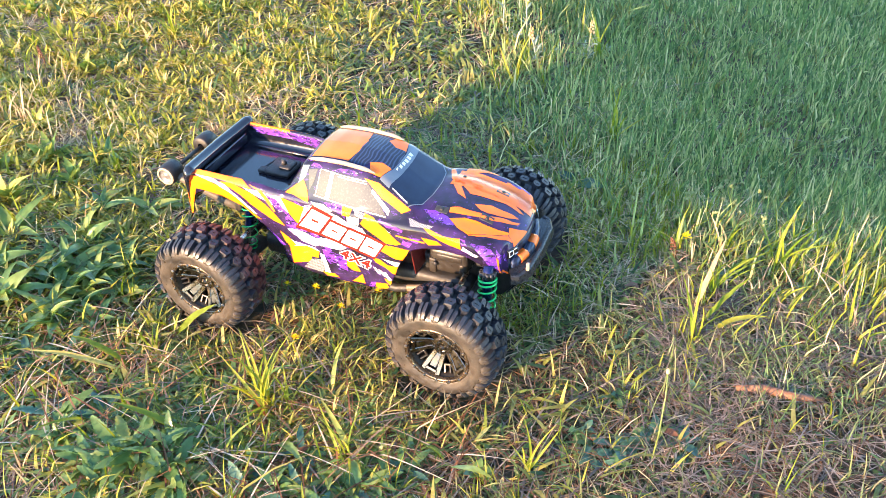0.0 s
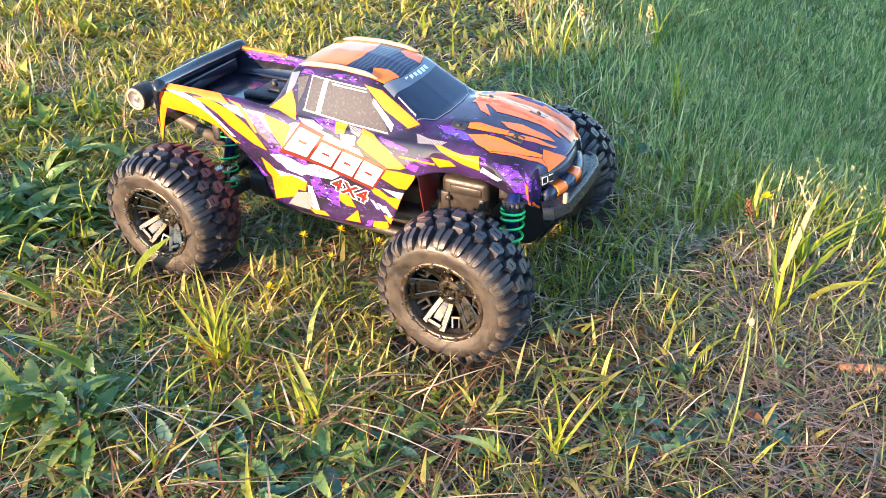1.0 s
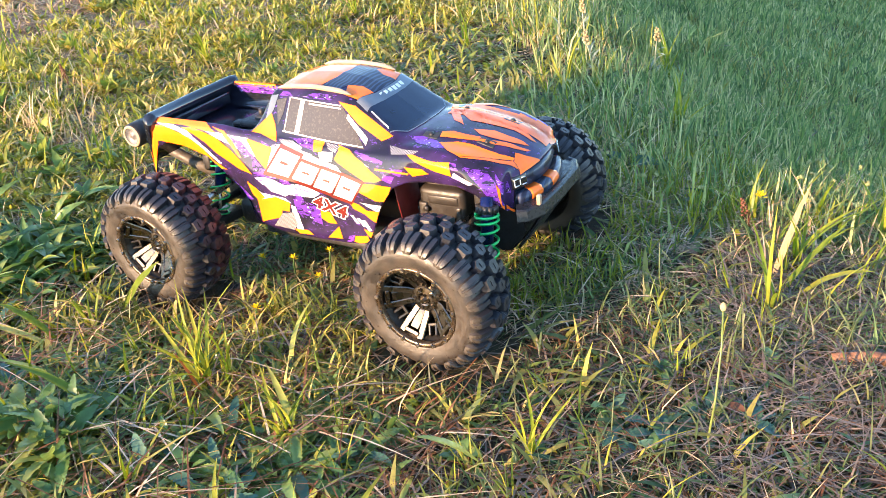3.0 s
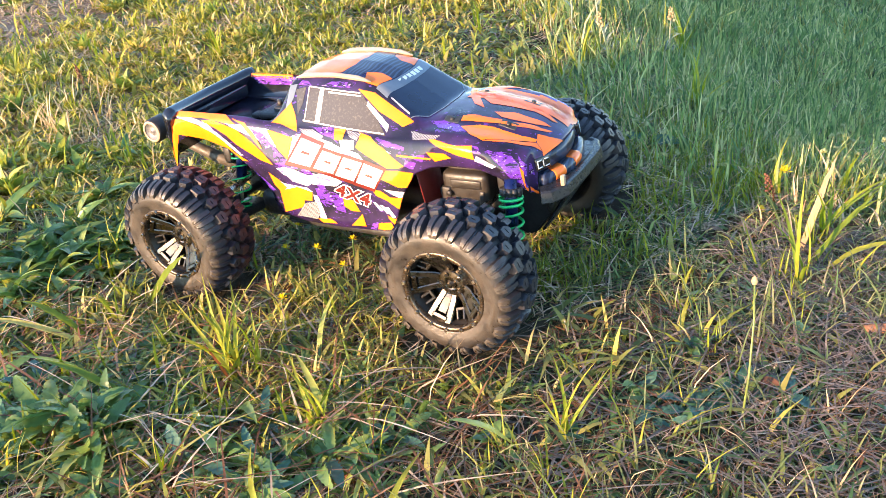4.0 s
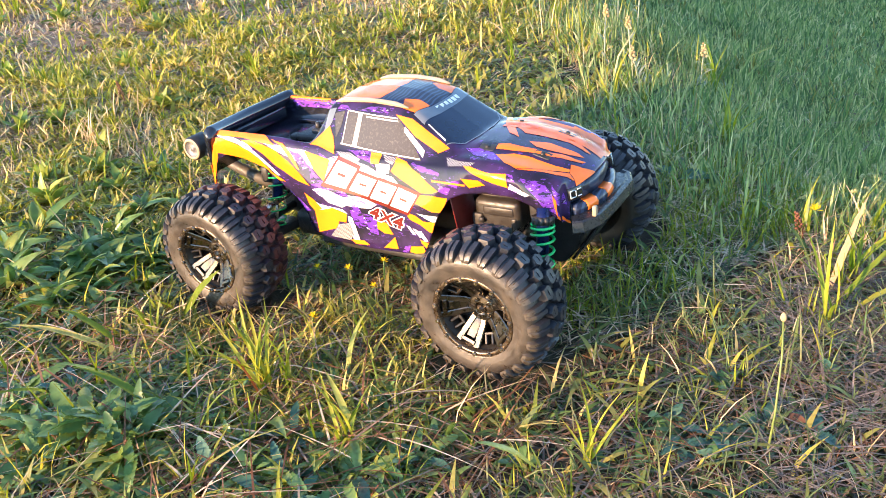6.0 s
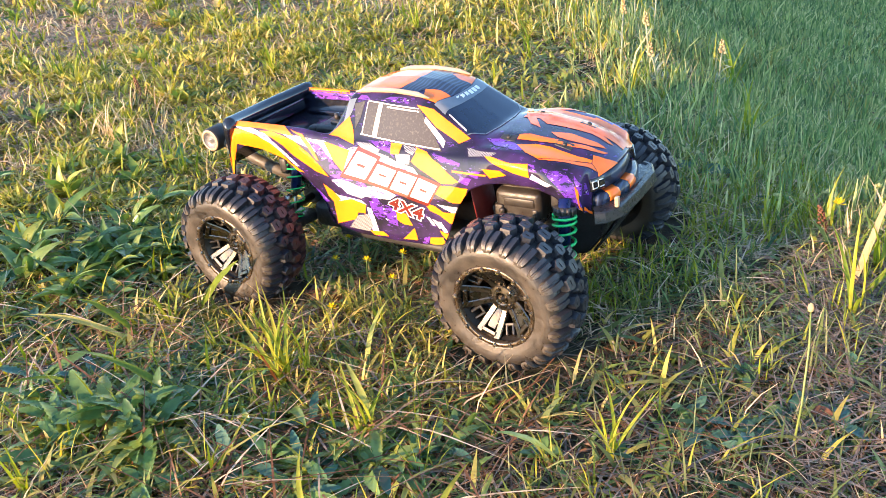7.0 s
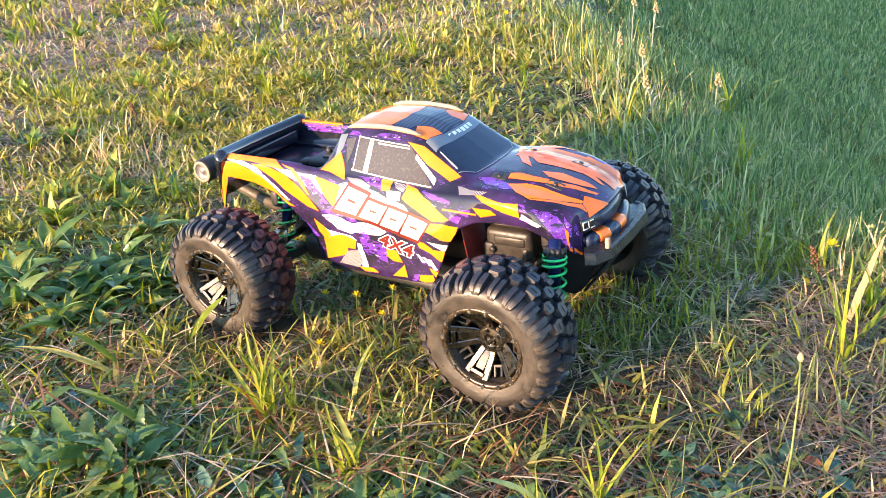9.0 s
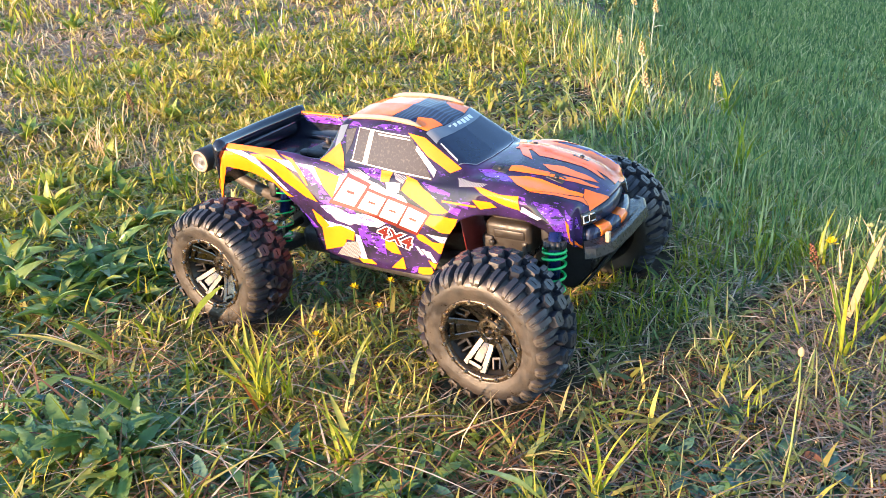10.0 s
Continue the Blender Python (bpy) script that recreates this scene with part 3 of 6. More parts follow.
paint("sun_strip", M_GREY, [((.0475, 0), (.0465, -.020), (.0400, -.0435), (.0530, -.0460), (.0565, -.020), (.0573, 0))], "top", .0007, TOP, "grey-blue strip across the windscreen")
paint("roof_graphic", M_ORANGE, [((-.056, 0), (-.056, -.034), (-.006, -.034), (-.002, -.012), (-.003, 0)), ((.020, -.026), (.032, -.0186), (.0452, -.0205), (.040, -.041), (.026, -.041))],
      "top", .0004, TOP, "orange roof patches")
paint("roof_panel", M_WEAVE, [((-.003, 0), (-.002, -.012), (-.005, -.034), (.016, -.035), (.020, -.026), (.032, -.0186), (.0452, -.0205), (.0470, 0))], "top", .00045, TOP, "blue-black woven roof film")


def bonnet(mat, label, lift, *polys):
    """Patches on the bonnet as seen from above, each kept to its own place across the middle."""
    for p in polys:
        if min(c[1] for c in p) < 0:
            paint("bonnet_graphic", mat, [p], "top", lift, TOP, label, 1)
        if max(c[1] for c in p) > 0:
            paint("bonnet_graphic", mat, [tuple((x, -y) for x, y in p)], "top", lift, TOP, label, -1)


bonnet(M_PURPLE, "purple flashes beside the bonnet", .0004,
       ((.095, -.043), (.109, -.040), (.127, -.045), (.140, -.056), (.132, -.060), (.110, -.0535)),
       ((.163, .051), (.176, .056), (.190, .056), (.197, .052), (.1925, .049), (.182, .047), (.169, .048)))
bonnet(M_GOLD, "golden flashes along the bonnet", .0005,
       ((.130, -.0475), (.1455, -.039), (.159, -.0375), (.169, -.038), (.187, -.0365), (.1985, -.032), (.199, -.036), (.187, -.046), (.1755, -.053), (.169, -.058), (.159, -.0635), (.152, -.0615), (.145, -.0595)),
       ((.1025, .027), (.093, .049), (.097, .0535), (.111, .0285), (.120, .0205), (.110, .0185)))
bonnet(M_ORANGE, "orange stripes along the bonnet", .0005,
       ((.1595, -.0642), (.169, -.0586), (.1785, -.0515), (.190, -.0452), (.1997, -.0366), (.2056, -.0389), (.204, -.0405), (.192, -.0500), (.181, -.0545), (.170, -.0608)),
       ((.1967, -.0257), (.205, -.0195), (.2125, -.0105), (.2145, -.010), (.2145, -.034), (.209, -.043), (.2058, -.0385), (.2000, -.0360)),
       ((.126, -.0387), (.1249, -.031), (.1346, -.0265), (.1464, -.0265), (.161, -.0247), (.172, -.0237), (.184, -.018), (.196, -.0146), (.2045, -.009), (.203, -.014), (.193, -.022), (.179, -.0277), (.169, -.030), (.155, -.033), (.141, -.036)),
       ((.1486, -.0127), (.167, -.005), (.181, -.005), (.195, -.003), (.201, -.0042), (.190, -.0135), (.178, -.0173), (.168, -.020), (.159, -.020)))
bonnet(M_ORANGE, "orange stripes along the bonnet", .0005,
       ((.1125, .024), (.120, .0435), (.1345, .0465), (.147, .0445), (.156, .037), (.1635, .017), (.172, .014), (.1805, .0175), (.191, .014), (.203, .008), (.198, .006), (.1905, .007), (.180, .009), (.1655, .006), (.149, .005), (.137, .003), (.1236, .014)),
       ((.157, .048), (.166, .0468), (.1825, .045), (.199, .0425), (.2085, .043), (.2105, .030), (.204, .020), (.1916, .023), (.174, .037)),
       ((.112, .053), (.1246, .0527), (.138, .0597), (.153, .0615), (.148, .066), (.130, .067), (.112, .063)),
       ((.1085, .0165), (.120, .0143), (.136, -.009), (.1226, -.0025)))

# emblem on the door: four plain white slanted blocks with a dark red edge; bars below
EMBLEM = [((-.064, .132), (-.035, .1285), (-.018, .1525), (-.044, .159)), ((-.0315, .1283), (-.006, .1243), (.006, .1433), (-.018, .148)),
          ((-.004, .1234), (.019, .1192), (.031, .139), (.0076, .1434)), ((.021, .1183), (.043, .114), (.055, .1333), (.032, .1392))]


def emblem(k, u0, u1, v0, v1):
    """A quarter of the emblem's slanted field, from u0 to u1 along it and v0 to v1 up it."""
    a, b, c, d = (Vector(p) for p in EMBLEM[k])
    return tuple(tuple((a.lerp(b, u)).lerp(d.lerp(c, u), v)) for u, v in ((u0, v0), (u1, v0), (u1, v1), (u0, v1)))


for k in range(4):
    paint("emblem_edge", M_RED, [emblem(k, -.08, 1.08, -.10, 1.10)], "side", .0007, LOWER_SIDE, "dark red emblem edge")
    paint("emblem_block", M_LETTER, [emblem(k, .02, .98, .045, .955)], "side", .0008, LOWER_SIDE, "plain white emblem block")
    paint("emblem_slot", M_RED, [emblem(k, .32, .68, .46, .56)], "side", .0009, LOWER_SIDE, "dark red slot")
paint("trim_edge", M_DARK, [((.033, .105), (.043, .1055), (.070, .090), (.066, .087), (.046, .093))], "side", .0007, LOWER_SIDE, "dark ground under the bars")
paint("trim_bar", M_LETTER, [((.0412, .1016), (.0450, .1014), (.0525, .0942), (.0492, .0936)), ((.0485, .0996), (.0525, .0994), (.0608, .0926), (.0570, .0916)),
                             ((.0545, .0980), (.0590, .0982), (.0667, .0890), (.0630, .0880))], "side", .0009, LOWER_SIDE, "small white bars")


def lettering(text, size, mat, name, lift, at, ux, uy, parent, depth_axis, bold):
    """Built-in font letters as a flat mesh, laid out by two plan directions and dropped on the shell's side."""
    cu = bpy.data.curves.new(name, "FONT")
    cu.body, cu.size, cu.resolution_u, cu.offset = text, size, 3, size * bold
    tmp = new(name, cu)
    me = bpy.data.meshes.new_from_object(tmp.evaluated_get(bpy.context.evaluated_depsgraph_get()))
    bpy.data.objects.remove(tmp)
    bm = bmesh.new()
    bm.from_mesh(me)
    for v in bm.verts:
        x, z = at[0] + ux[0] * v.co.x + uy[0] * v.co.y, at[1] + ux[1] * v.co.x + uy[1] * v.co.y
        v.co = (x, depth_axis(x, z) - lift, z)
    return part(name, bm, mat, parent, "outlined dark red numerals")


def side_y(x, z):
    i = int(np.argmin(abs(XS - x)))
    return -float(np.interp(-z, -PROF[i, 20:, 1], PROF[i, 20:, 0]))


lettering("4X4", .0165, M_LETTER, "numeral_edge", .0011, (-.0045, .1055), (1.45, -.30), (.30, .98), body, side_y, .085)
lettering("4X4", .0165, M_RED, "numerals", .0014, (-.0045, .1055), (1.45, -.30), (.30, .98), body, side_y, .03)

# plain marks on the sun strip
bm = bmesh.new()
for k in range(6):
    yc = -.0145 + k * .0072
    box(bm, Matrix.Translation((.0518 - 3 * (yc - .004) ** 2, yc, .2016)) @ Euler((0, radians(38), 0)).to_matrix().to_4x4(), (.0055, .0048, .0006))
part("strip_mark", bm, M_LETTER, body, "plain white marks", False)

# roof rails, body posts and latches on the bonnet
for s in (-1, 1):
    bm = bmesh.new()
    pts = [(x, s * (.0405 + .0 * x), float(np.interp(x, XS, ze)) + .0028) for x in np.linspace(-.057, .033, 14)]
    tube(bm, pts, [.0008, .0020] + [.0027] * 10 + [.0020, .0008], 8)
    for v in bm.verts:
        v.co.z = v.co.z - (.0012 if v.co.z > 0.2 else 0)
    part("roof_rail", bm, M_CREAM, body, "cream raised roof rail")


def top_z(x, y):
    """Height of the shell's upper surface."""
    i = int(np.argmin(abs(XS - x)))
    return float(np.interp(y, PROF[i, :22, 0], PROF[i, :22, 1]))


for x, y in ((.1700, .0285), (.1160, .0365)):
    for s in (-1, 1):
        z = top_z(x, y)
        slope = (top_z(x - .006, y) - top_z(x + .006, y)) / .012
        roll = (top_z(x, y - .004) - top_z(x, y + .004)) / .008
        tilt = Matrix.Translation((x, s * y, z - .0004)) @ Euler((-s * math.atan(roll), math.atan(slope), 0)).to_matrix().to_4x4()
        bm = box(bmesh.new(), tilt, (.017, .010, .0014), .0006)
        pad = part("mount_pad", bm, M_PLASTIC, body, "black moulded mount pad")
        bm = bmesh.new()
        revolve(bm, [(.0004, .0022), (.0018, .0022), (.0024, .0012), (.0024, 0)], 12)
        bmesh.ops.transform(bm, matrix=tilt @ Euler((radians(90), 0, 0)).to_matrix().to_4x4() @ Matrix.Translation((0, .0003, 0)), verts=bm.verts)
        part("mount_pin", bm, M_PLASTIC, body)


# nose, grille, headlights and bumper
NOSE = [(.2165 - 5.5 * y * y, y) for y in np.linspace(-.046, .046, 25)]
bm = sweep(bmesh.new(), NOSE, [(-.004, .1445), (-.001, .139), (-.004, .128), (-.010, .126), (-.012, .146)])
part("grille", bm, M_WEAVE, body, "dark woven-pattern grille")
bm = sweep(bmesh.new(), NOSE, [(-.004, .129), (.004, .1275), (.0065, .1235), (.0055, .117), (-.004, .112), (-.010, .113)])
part("front_lip", bm, M_WEAVE, body, "blue-black front lip")
for a, b in ((-.034, -.020), (-.004, .012)):
    seg = [(.2165 - 5.5 * y * y, y) for y in np.linspace(a, b, 8)]
    bm = sweep(bmesh.new(), seg, [(-.004, .1292), (.0042, .1278), (.0068, .1236), (.0062, .1196), (-.002, .1190)])
    part("lip_graphic", bm, M_ORANGE, body, "orange lip patch")
for s in (-1, 1):
    m = Matrix.Translation((.2050, s * .0425, .1390)) @ Euler((0, radians(-8), radians(s * 25))).to_matrix().to_4x4()
    lamp_body = part("headlight", box(bmesh.new(), m, (.008, .017, .012), .0012), M_BED, body, "black headlight with pale bars")
    for dy, dz, w, h in ((-.0042, .0032, .006, .0012), (-.0042, -.0032, .006, .0012), (.0042, .0032, .005, .0012), (.0042, -.0032, .005, .0012), (-.0066, .0, .0010, .0066), (.0, .0, .0010, .0066)):
        part("light_bar", box(bmesh.new(), m @ Matrix.Translation((.0042, dy, dz)), (.001, w, h), .0003, 1), M_LENS, lamp_body)

BUMP = [(.2125, -.0645), (.2205, -.0605), (.2285, -.0430), (.2300, 0), (.2285, .0430), (.2205, .0605), (.2125, .0645)]
bm = sweep(bmesh.new(), BUMP, [(-.016, .1195), (-.006, .1190), (-.003, .1205), (-.0005, .1205), (.0012, .1190), (.0034, .1105), (.0024, .1088), (-.003, .1082), (-.006, .110), (-.005, .1155), (-.016, .1165)])
bumper = part("bumper", bm, M_BUMPER, truck, "grey-black nylon front bumper")
sharp(bumper, 12)
part("tow_tab", box(bmesh.new(), pose(.2275, -.047, .1255), (.004, .005, .010), .001), M_CREAM, bumper, "pale tow tab")
for s in (-1, 1):
    bm = tube(bmesh.new(), [(.205, s * .03, .085), (.214, s * .035, .10), (.222, s * .036, .115)], .004, 8)
    part("bumper_stay", bm, M_PLASTIC, bumper)
bm = bmesh.new()
wedge = [(.168, .064), (.182, .058), (.192, .062), (.2235, .1065), (.212, .1130), (.168, .1130)]
for s in (-1, 1):
    bm.faces.new([bm.verts.new((x, s * (.036 if x < .2 else .032), z)) for x, z in wedge][::s])
bmesh.ops.bridge_loops(bm, edges=bm.edges[:])
bmesh.ops.recalc_face_normals(bm, faces=bm.faces)
bmesh.ops.bevel(bm, geom=bm.edges[:], offset=.002, segments=2, affect="EDGES")
sharp(part("bulkhead", bm, M_BLACK, bumper, "black wedge-shaped front bulkhead"))
part("skid_plate", box(bmesh.new(), pose(.2100, 0, .0830, 0, -54.7, 0), (.054, .060, .003), .0012), M_BUMPER, bumper, "sloping skid plate")

for s in (-1, 1):
    part("arch_liner", box(bmesh.new(), pose(.0855, s * .0440, .1120, 0, -8, 0), (.0015, .040, .050), .0005, 1), M_LINER, body, "dark red arch lining")

# tailgate and load bed
TG = [(-.2245, -.0735), (-.229, -.066), (-.2305, 0), (-.229, .066), (-.2245, .0735)]
bm = sweep(bmesh.new(), [(-x, y) for x, y in TG], [(-.010, .1775), (-.004, .1805), (.001, .180), (.0045, .176), (.005, .169), (.0045, .128), (.0, .126), (-.002, .160), (-.012, .171)])
for v in bm.verts:
    v.co.x = -v.co.x
bmesh.ops.reverse_faces(bm, faces=bm.faces)
tailgate = part("tailgate", bm, M_BED, truck, "glossy black tailgate rail")
bm = bmesh.new()
box(bm, pose(-.132, .006, .1535), (.036, .038, .008), .003)
box(bm, pose(-.124, .006, .158), (.018, .022, .008), .003)
box(bm, pose(-.155, -.006, .1525), (.012, .012, .006), .002)
tube(bm, [(-.159, -.010, .153), (-.152, .022, .153), (-.138, .030, .153)], .0012, 6)
tube(bm, [(-.128, .004, .160), (-.128, .004, .168)], [.004, .003], 10)
part("bed_latch", bm, M_PLASTIC, body, "black moulded latch on the bed floor")
for s in (-1, 1):
    bm = tube(bmesh.new(), [(-.226, s * .0575, .153), (-.226, s * .058, .173)], .003, 8)
    part("bed_post", bm, M_BED, body)

# ribs pressed into the bed floor and the inside of the tailgate
for y0 in (-.046, .046):
    part("bed_rib", box(bmesh.new(), pose(-.155, y0, .1515), (.105, .006, .004), .0015), M_BED, body)
part("bed_rib", box(bmesh.new(), pose(-.2165, 0, .160), (.004, .096, .014), .0015), M_BED, body)


# ---- wheels ----
def lug(bm, theta, y0, outline, r0, r1, taper=0.8, sink=True):
    """One tread block on the tyre: outline in (round, across) metres."""
    def at(c, a, r):
        t = theta + c / .072
        return bm.verts.new((r * math.cos(t), y0 + a, r * math.sin(t)))
    n = len(outline)
    rows = [[at(c, a, r0) for c, a in outline], [at(c * .94, a * .94, r0 + .7 * (r1 - r0)) for c, a in outline], [at(c * taper, a * taper, r1) for c, a in outline]]
    if sink:
        rows += [[at(c * .42, a * .10, r1) for c, a in outline], [at(c * .38, a * .05, r1 - .0020) for c, a in outline]]
    for p, q in zip(rows, rows[1:]):
        for k in range(n):
            bm.faces.new((p[k], p[(k + 1) % n], q[(k + 1) % n], q[k]))
    bm.faces.new(rows[-1])


def block(name, bm, t, s, parent):
    """A tread block turned to its place on the tyre; all blocks of a kind share one mesh."""
    key = (name, s)
    if key not in BLOCKS:
        bmesh.ops.recalc_face_normals(bm, faces=bm.faces)
        ob = sharp(part(name, bm, [M_TREAD, M_WALL], parent), 28)
        for f in ob.data.polygons:
            f.material_index = int(f.center.y < -.0365)
        BLOCKS[key] = ob.data
    else:
        ob = new(name, BLOCKS[key])
        ob.parent = parent
    ob.matrix_basis = Matrix.Rotation(-t, 4, "Y")


BLOCKS = {}


def make_tyre(parent):
    bm = bmesh.new()
    half = [(.0415, -.034), (.0432, -.0375), (.0440, -.0395), (.0452, -.0398), (.0490, -.0415), (.0540, -.0428), (.0585, -.0424), (.0625, -.0400), (.0655, -.0350), (.0680, -.022), (.0690, -.008)]
    prof = half + [(r, -y) for r, y in half[::-1]] + [(.038, .02), (.038, -.02)]
    revolve(bm, prof, 72, True)
    bmesh.ops.recalc_face_normals(bm, faces=bm.faces)
    tyre = part("tyre", bm, [M_RUBBER, M_WALL], parent, "chunky black rubber tyre with a dusty sidewall")
    # outer sidewall dusty, the rest of the tyre plain black
    for f in tyre.data.polygons:
        f.material_index = int(f.center.y < -.025)
    N = 24
    penta = [(-.0078, -.006), (-.0030, -.0095), (.0070, -.0070), (.0078, .0020), (.0020, .0090), (-.0068, .0050)]
    hexa = [(-.0080, -.003), (-.0058, -.0095), (.0048, -.0095), (.0080, -.004), (.0062, .0090), (-.0050, .0090)]
    for k in range(N):
        t = 2 * math.pi * k / N
        for s in (-1, 1):
            off = math.pi / N * .5 * s
            b1 = bmesh.new()
            if k % 2:
                lug(b1, 0, s * .0102, [(c, s * a) for c, a in hexa], .0665, .0772, .80)
            else:
                lug(b1, 0, s * .0096, [(c * .86, s * a * 1.10) for c, a in penta], .0665, .0768, .78)
            block("tread_block" if k % 2 else "notched_tread_block", b1, t + off, s, parent)
            wide = (k + (s > 0)) % 2
            c0 = .0068 if wide else .0054
            bm = bmesh.new()
            # shoulder block, bent over the edge on to the sidewall
            rows = []
            for r, y, g in ((.0750, .0205, .92), (.0732, .0310, 1.0), (.0706, .0382, .97), (.0676, .0418, .90), (.0640, .0436, .78), (.0604, .0434, .55)):
                rows.append([bm.verts.new((r * math.cos(e * c0 * g / .072), s * y, r * math.sin(e * c0 * g / .072))) for e in (-1, -.25, -.12, .12, .25, 1)])
            base = []
            for r, y, g in ((.0670, .0190, 1.1), (.0650, .0320, 1.15), (.0632, .0375, 1.1), (.0618, .0398, 1.0), (.0600, .0412, .7), (.0588, .0418, .4)):
                base.append([bm.verts.new((r * math.cos(e * c0 * g / .072), s * y, r * math.sin(e * c0 * g / .072))) for e in (-1, 1)])
            for rw in rows[:5]:
                for q in (2, 3):
                    d = Vector((0, rw[q].co.y, 0))
                    rw[q].co = d + (rw[q].co - d) * .972 
            for i in range(5):
                for j in range(5):
                    bm.faces.new((rows[i][j], rows[i][j + 1], rows[i + 1][j + 1], rows[i + 1][j]))
                bm.faces.new((rows[i][0], rows[i + 1][0], base[i + 1][0], base[i][0]))
                bm.faces.new((rows[i][5], rows[i + 1][5], base[i + 1][1], base[i][1]))
            bm.faces.new((*rows[0], base[0][1], base[0][0]))
            block("shoulder_block" if wide else "narrow_shoulder_block", bm, t + off + math.pi / N, s, parent)


def make_wheel(m, first=None):
    """Wheel with its outer face towards -y."""
    if first:
        w = copy_thing(first, m)
        return w
    bm = bmesh.new()
    revolve(bm, [(.0405, -.036), (.0395, -.030), (.0370, -.026), (.0360, -.006), (.0345, .006), (.012, .009), (.004, .009)], 48)
    w = part("wheel", bm, M_DISH, truck, "deep black-chrome wheel with a chunky tyre")
    w.matrix_world = m
    make_tyre(w)
    bm = bmesh.new()
    revolve(bm, [(.0374, -.0320), (.0377, -.0372), (.0385, -.0384), (.0414, -.0388), (.0424, -.0376), (.0426, -.0340)], 56)
    part("bead_ring", bm, M_RING, w, "dark bronze bead ring")
    for k in range(15):
        t = 2 * math.pi * k / 15
        bm = bmesh.new()
        revolve(bm, [(.0003, -.0030), (.0017, -.0030), (.0022, -.0016), (.0022, .0)], 6)
        bmesh.ops.transform(bm, matrix=Matrix.Translation((.0400 * math.cos(t), -.0386, .0400 * math.sin(t))), verts=bm.verts)
        part("ring_bolt", bm, M_STEEL, w, smooth=False)
    for k in range(5):
        turn = Matrix.Rotation(2 * math.pi * (k + .25) / 5, 4, "Y")
        bm = bmesh.new()
        for s in (-1, 1):
            # two broad legs from the hub out to the ring, bevelled along their edges
            pts = [(.0095, -.0140, s * .0044, .0030), (.0165, -.0165, s * .0060, .0031), (.0285, -.0255, s * .0082, .0033), (.0376, -.0325, s * .0098, .0034)]
            rows = []
            for r, y, z, hw in pts:
                rows.append([bm.verts.new((r, y + dy, z + dz)) for dy, dz in ((0, -hw * .72), (0, hw * .72), (.0010, hw), (.009, hw * 1.05), (.009, -hw * 1.05), (.0010, -hw))])
            for p, q in zip(rows, rows[1:]):
                for i in range(6):
                    bm.faces.new((p[i], p[(i + 1) % 6], q[(i + 1) % 6], q[i]))
            bm.faces.new(rows[0])
            bm.faces.new(rows[-1])
        # bridge at the ring and the sunken channel between the legs
        box(bm, Matrix.Translation((.0345, -.0282, 0)) @ Euler((0, 0, radians(-38))).to_matrix().to_4x4(), (.0046, .006, .0150), .0008, 1)
        box(bm, Matrix.Translation((.0220, -.0165, 0)) @ Euler((0, 0, radians(-38))).to_matrix().to_4x4(), (.026, .004, .0090), .0006, 1)
        bmesh.ops.transform(bm, matrix=turn, verts=bm.verts)
        bmesh.ops.recalc_face_normals(bm, faces=bm.faces)
        sharp(part("spoke", bm, M_CHROME, w, "two-legged black-chrome spoke"))
    for k in range(5):
        t = 2 * math.pi * (k + .75) / 5
        bm = bmesh.new()
        for z in (-1, 1):
            box(bm, Matrix.Translation((.0325, -.0200, z * .0040)) @ Euler((radians(z * 6), 0, radians(-36))).to_matrix().to_4x4(), (.0105, .008, .0024), .0006, 1)
        box(bm, Matrix.Translation((.0275, -.0165, 0)) @ Euler((0, 0, radians(-30))).to_matrix().to_4x4(), (.0030, .008, .0100), .0006, 1)
        bmesh.ops.transform(bm, matrix=Matrix.Rotation(t, 4, "Y"), verts=bm.verts)
        sharp(part("web", bm, M_DISH, w, "small dark arched rim web"))
    bm = bmesh.new()
    revolve(bm, [(.0042, -.0145), (.0068, -.0170), (.0125, -.0160), (.0145, -.0135), (.0165, .006)], 30)
    sharp(part("hub", bm, M_CHROME, w))
    bm = bmesh.new()
    revolve(bm, [(.0003, -.0222), (.0026, -.0222), (.0032, -.0205), (.0046, -.0180), (.0052, -.0135)], 8)
    part("hub_nut", bm, M_CHROME, w, "dark metal hub nut", False)
    for k in range(5):
        t = 2 * math.pi * (k + .75) / 5
        bm = revolve(bmesh.new(), [(.0003, -.0177), (.0012, -.0177), (.0018, -.0185), (.0022, -.0177), (.0022, -.0150)], 8)
        bmesh.ops.transform(bm, matrix=Matrix.Translation((.0100 * math.cos(t), 0, .0100 * math.sin(t))), verts=bm.verts)
        part("hub_bolt", bm, M_CHROME, w, smooth=False)
    return w


WB, TRACK = .162, .138
first = make_wheel(pose(.161, -.1405, .069, 0, 20, 0))
# the moulded proportions: tyre 140 mm by 62 mm, wheel a little shallower
for me in {o.data for o in (first, *first.children)}:
    tread = me.name.split(".")[0] in ("tyre", "tread_block", "notched_tread_block", "shoulder_block", "narrow_shoulder_block")
    me.transform(Matrix.Diagonal((.912, .73, .912, 1) if tread else (.945, .76, .945, 1)))
rear = make_wheel(pose(-.166, -.1395, .071, 0, 47, 0), first)
# red glow on the inner half of this tyre's tread, put into its colour
REDLIT = {me for (kind, side), me in BLOCKS.items() if side > 0}
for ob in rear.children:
    if ob.data in REDLIT:
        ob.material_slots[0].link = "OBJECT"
        ob.material_slots[0].material = M_REDLIT
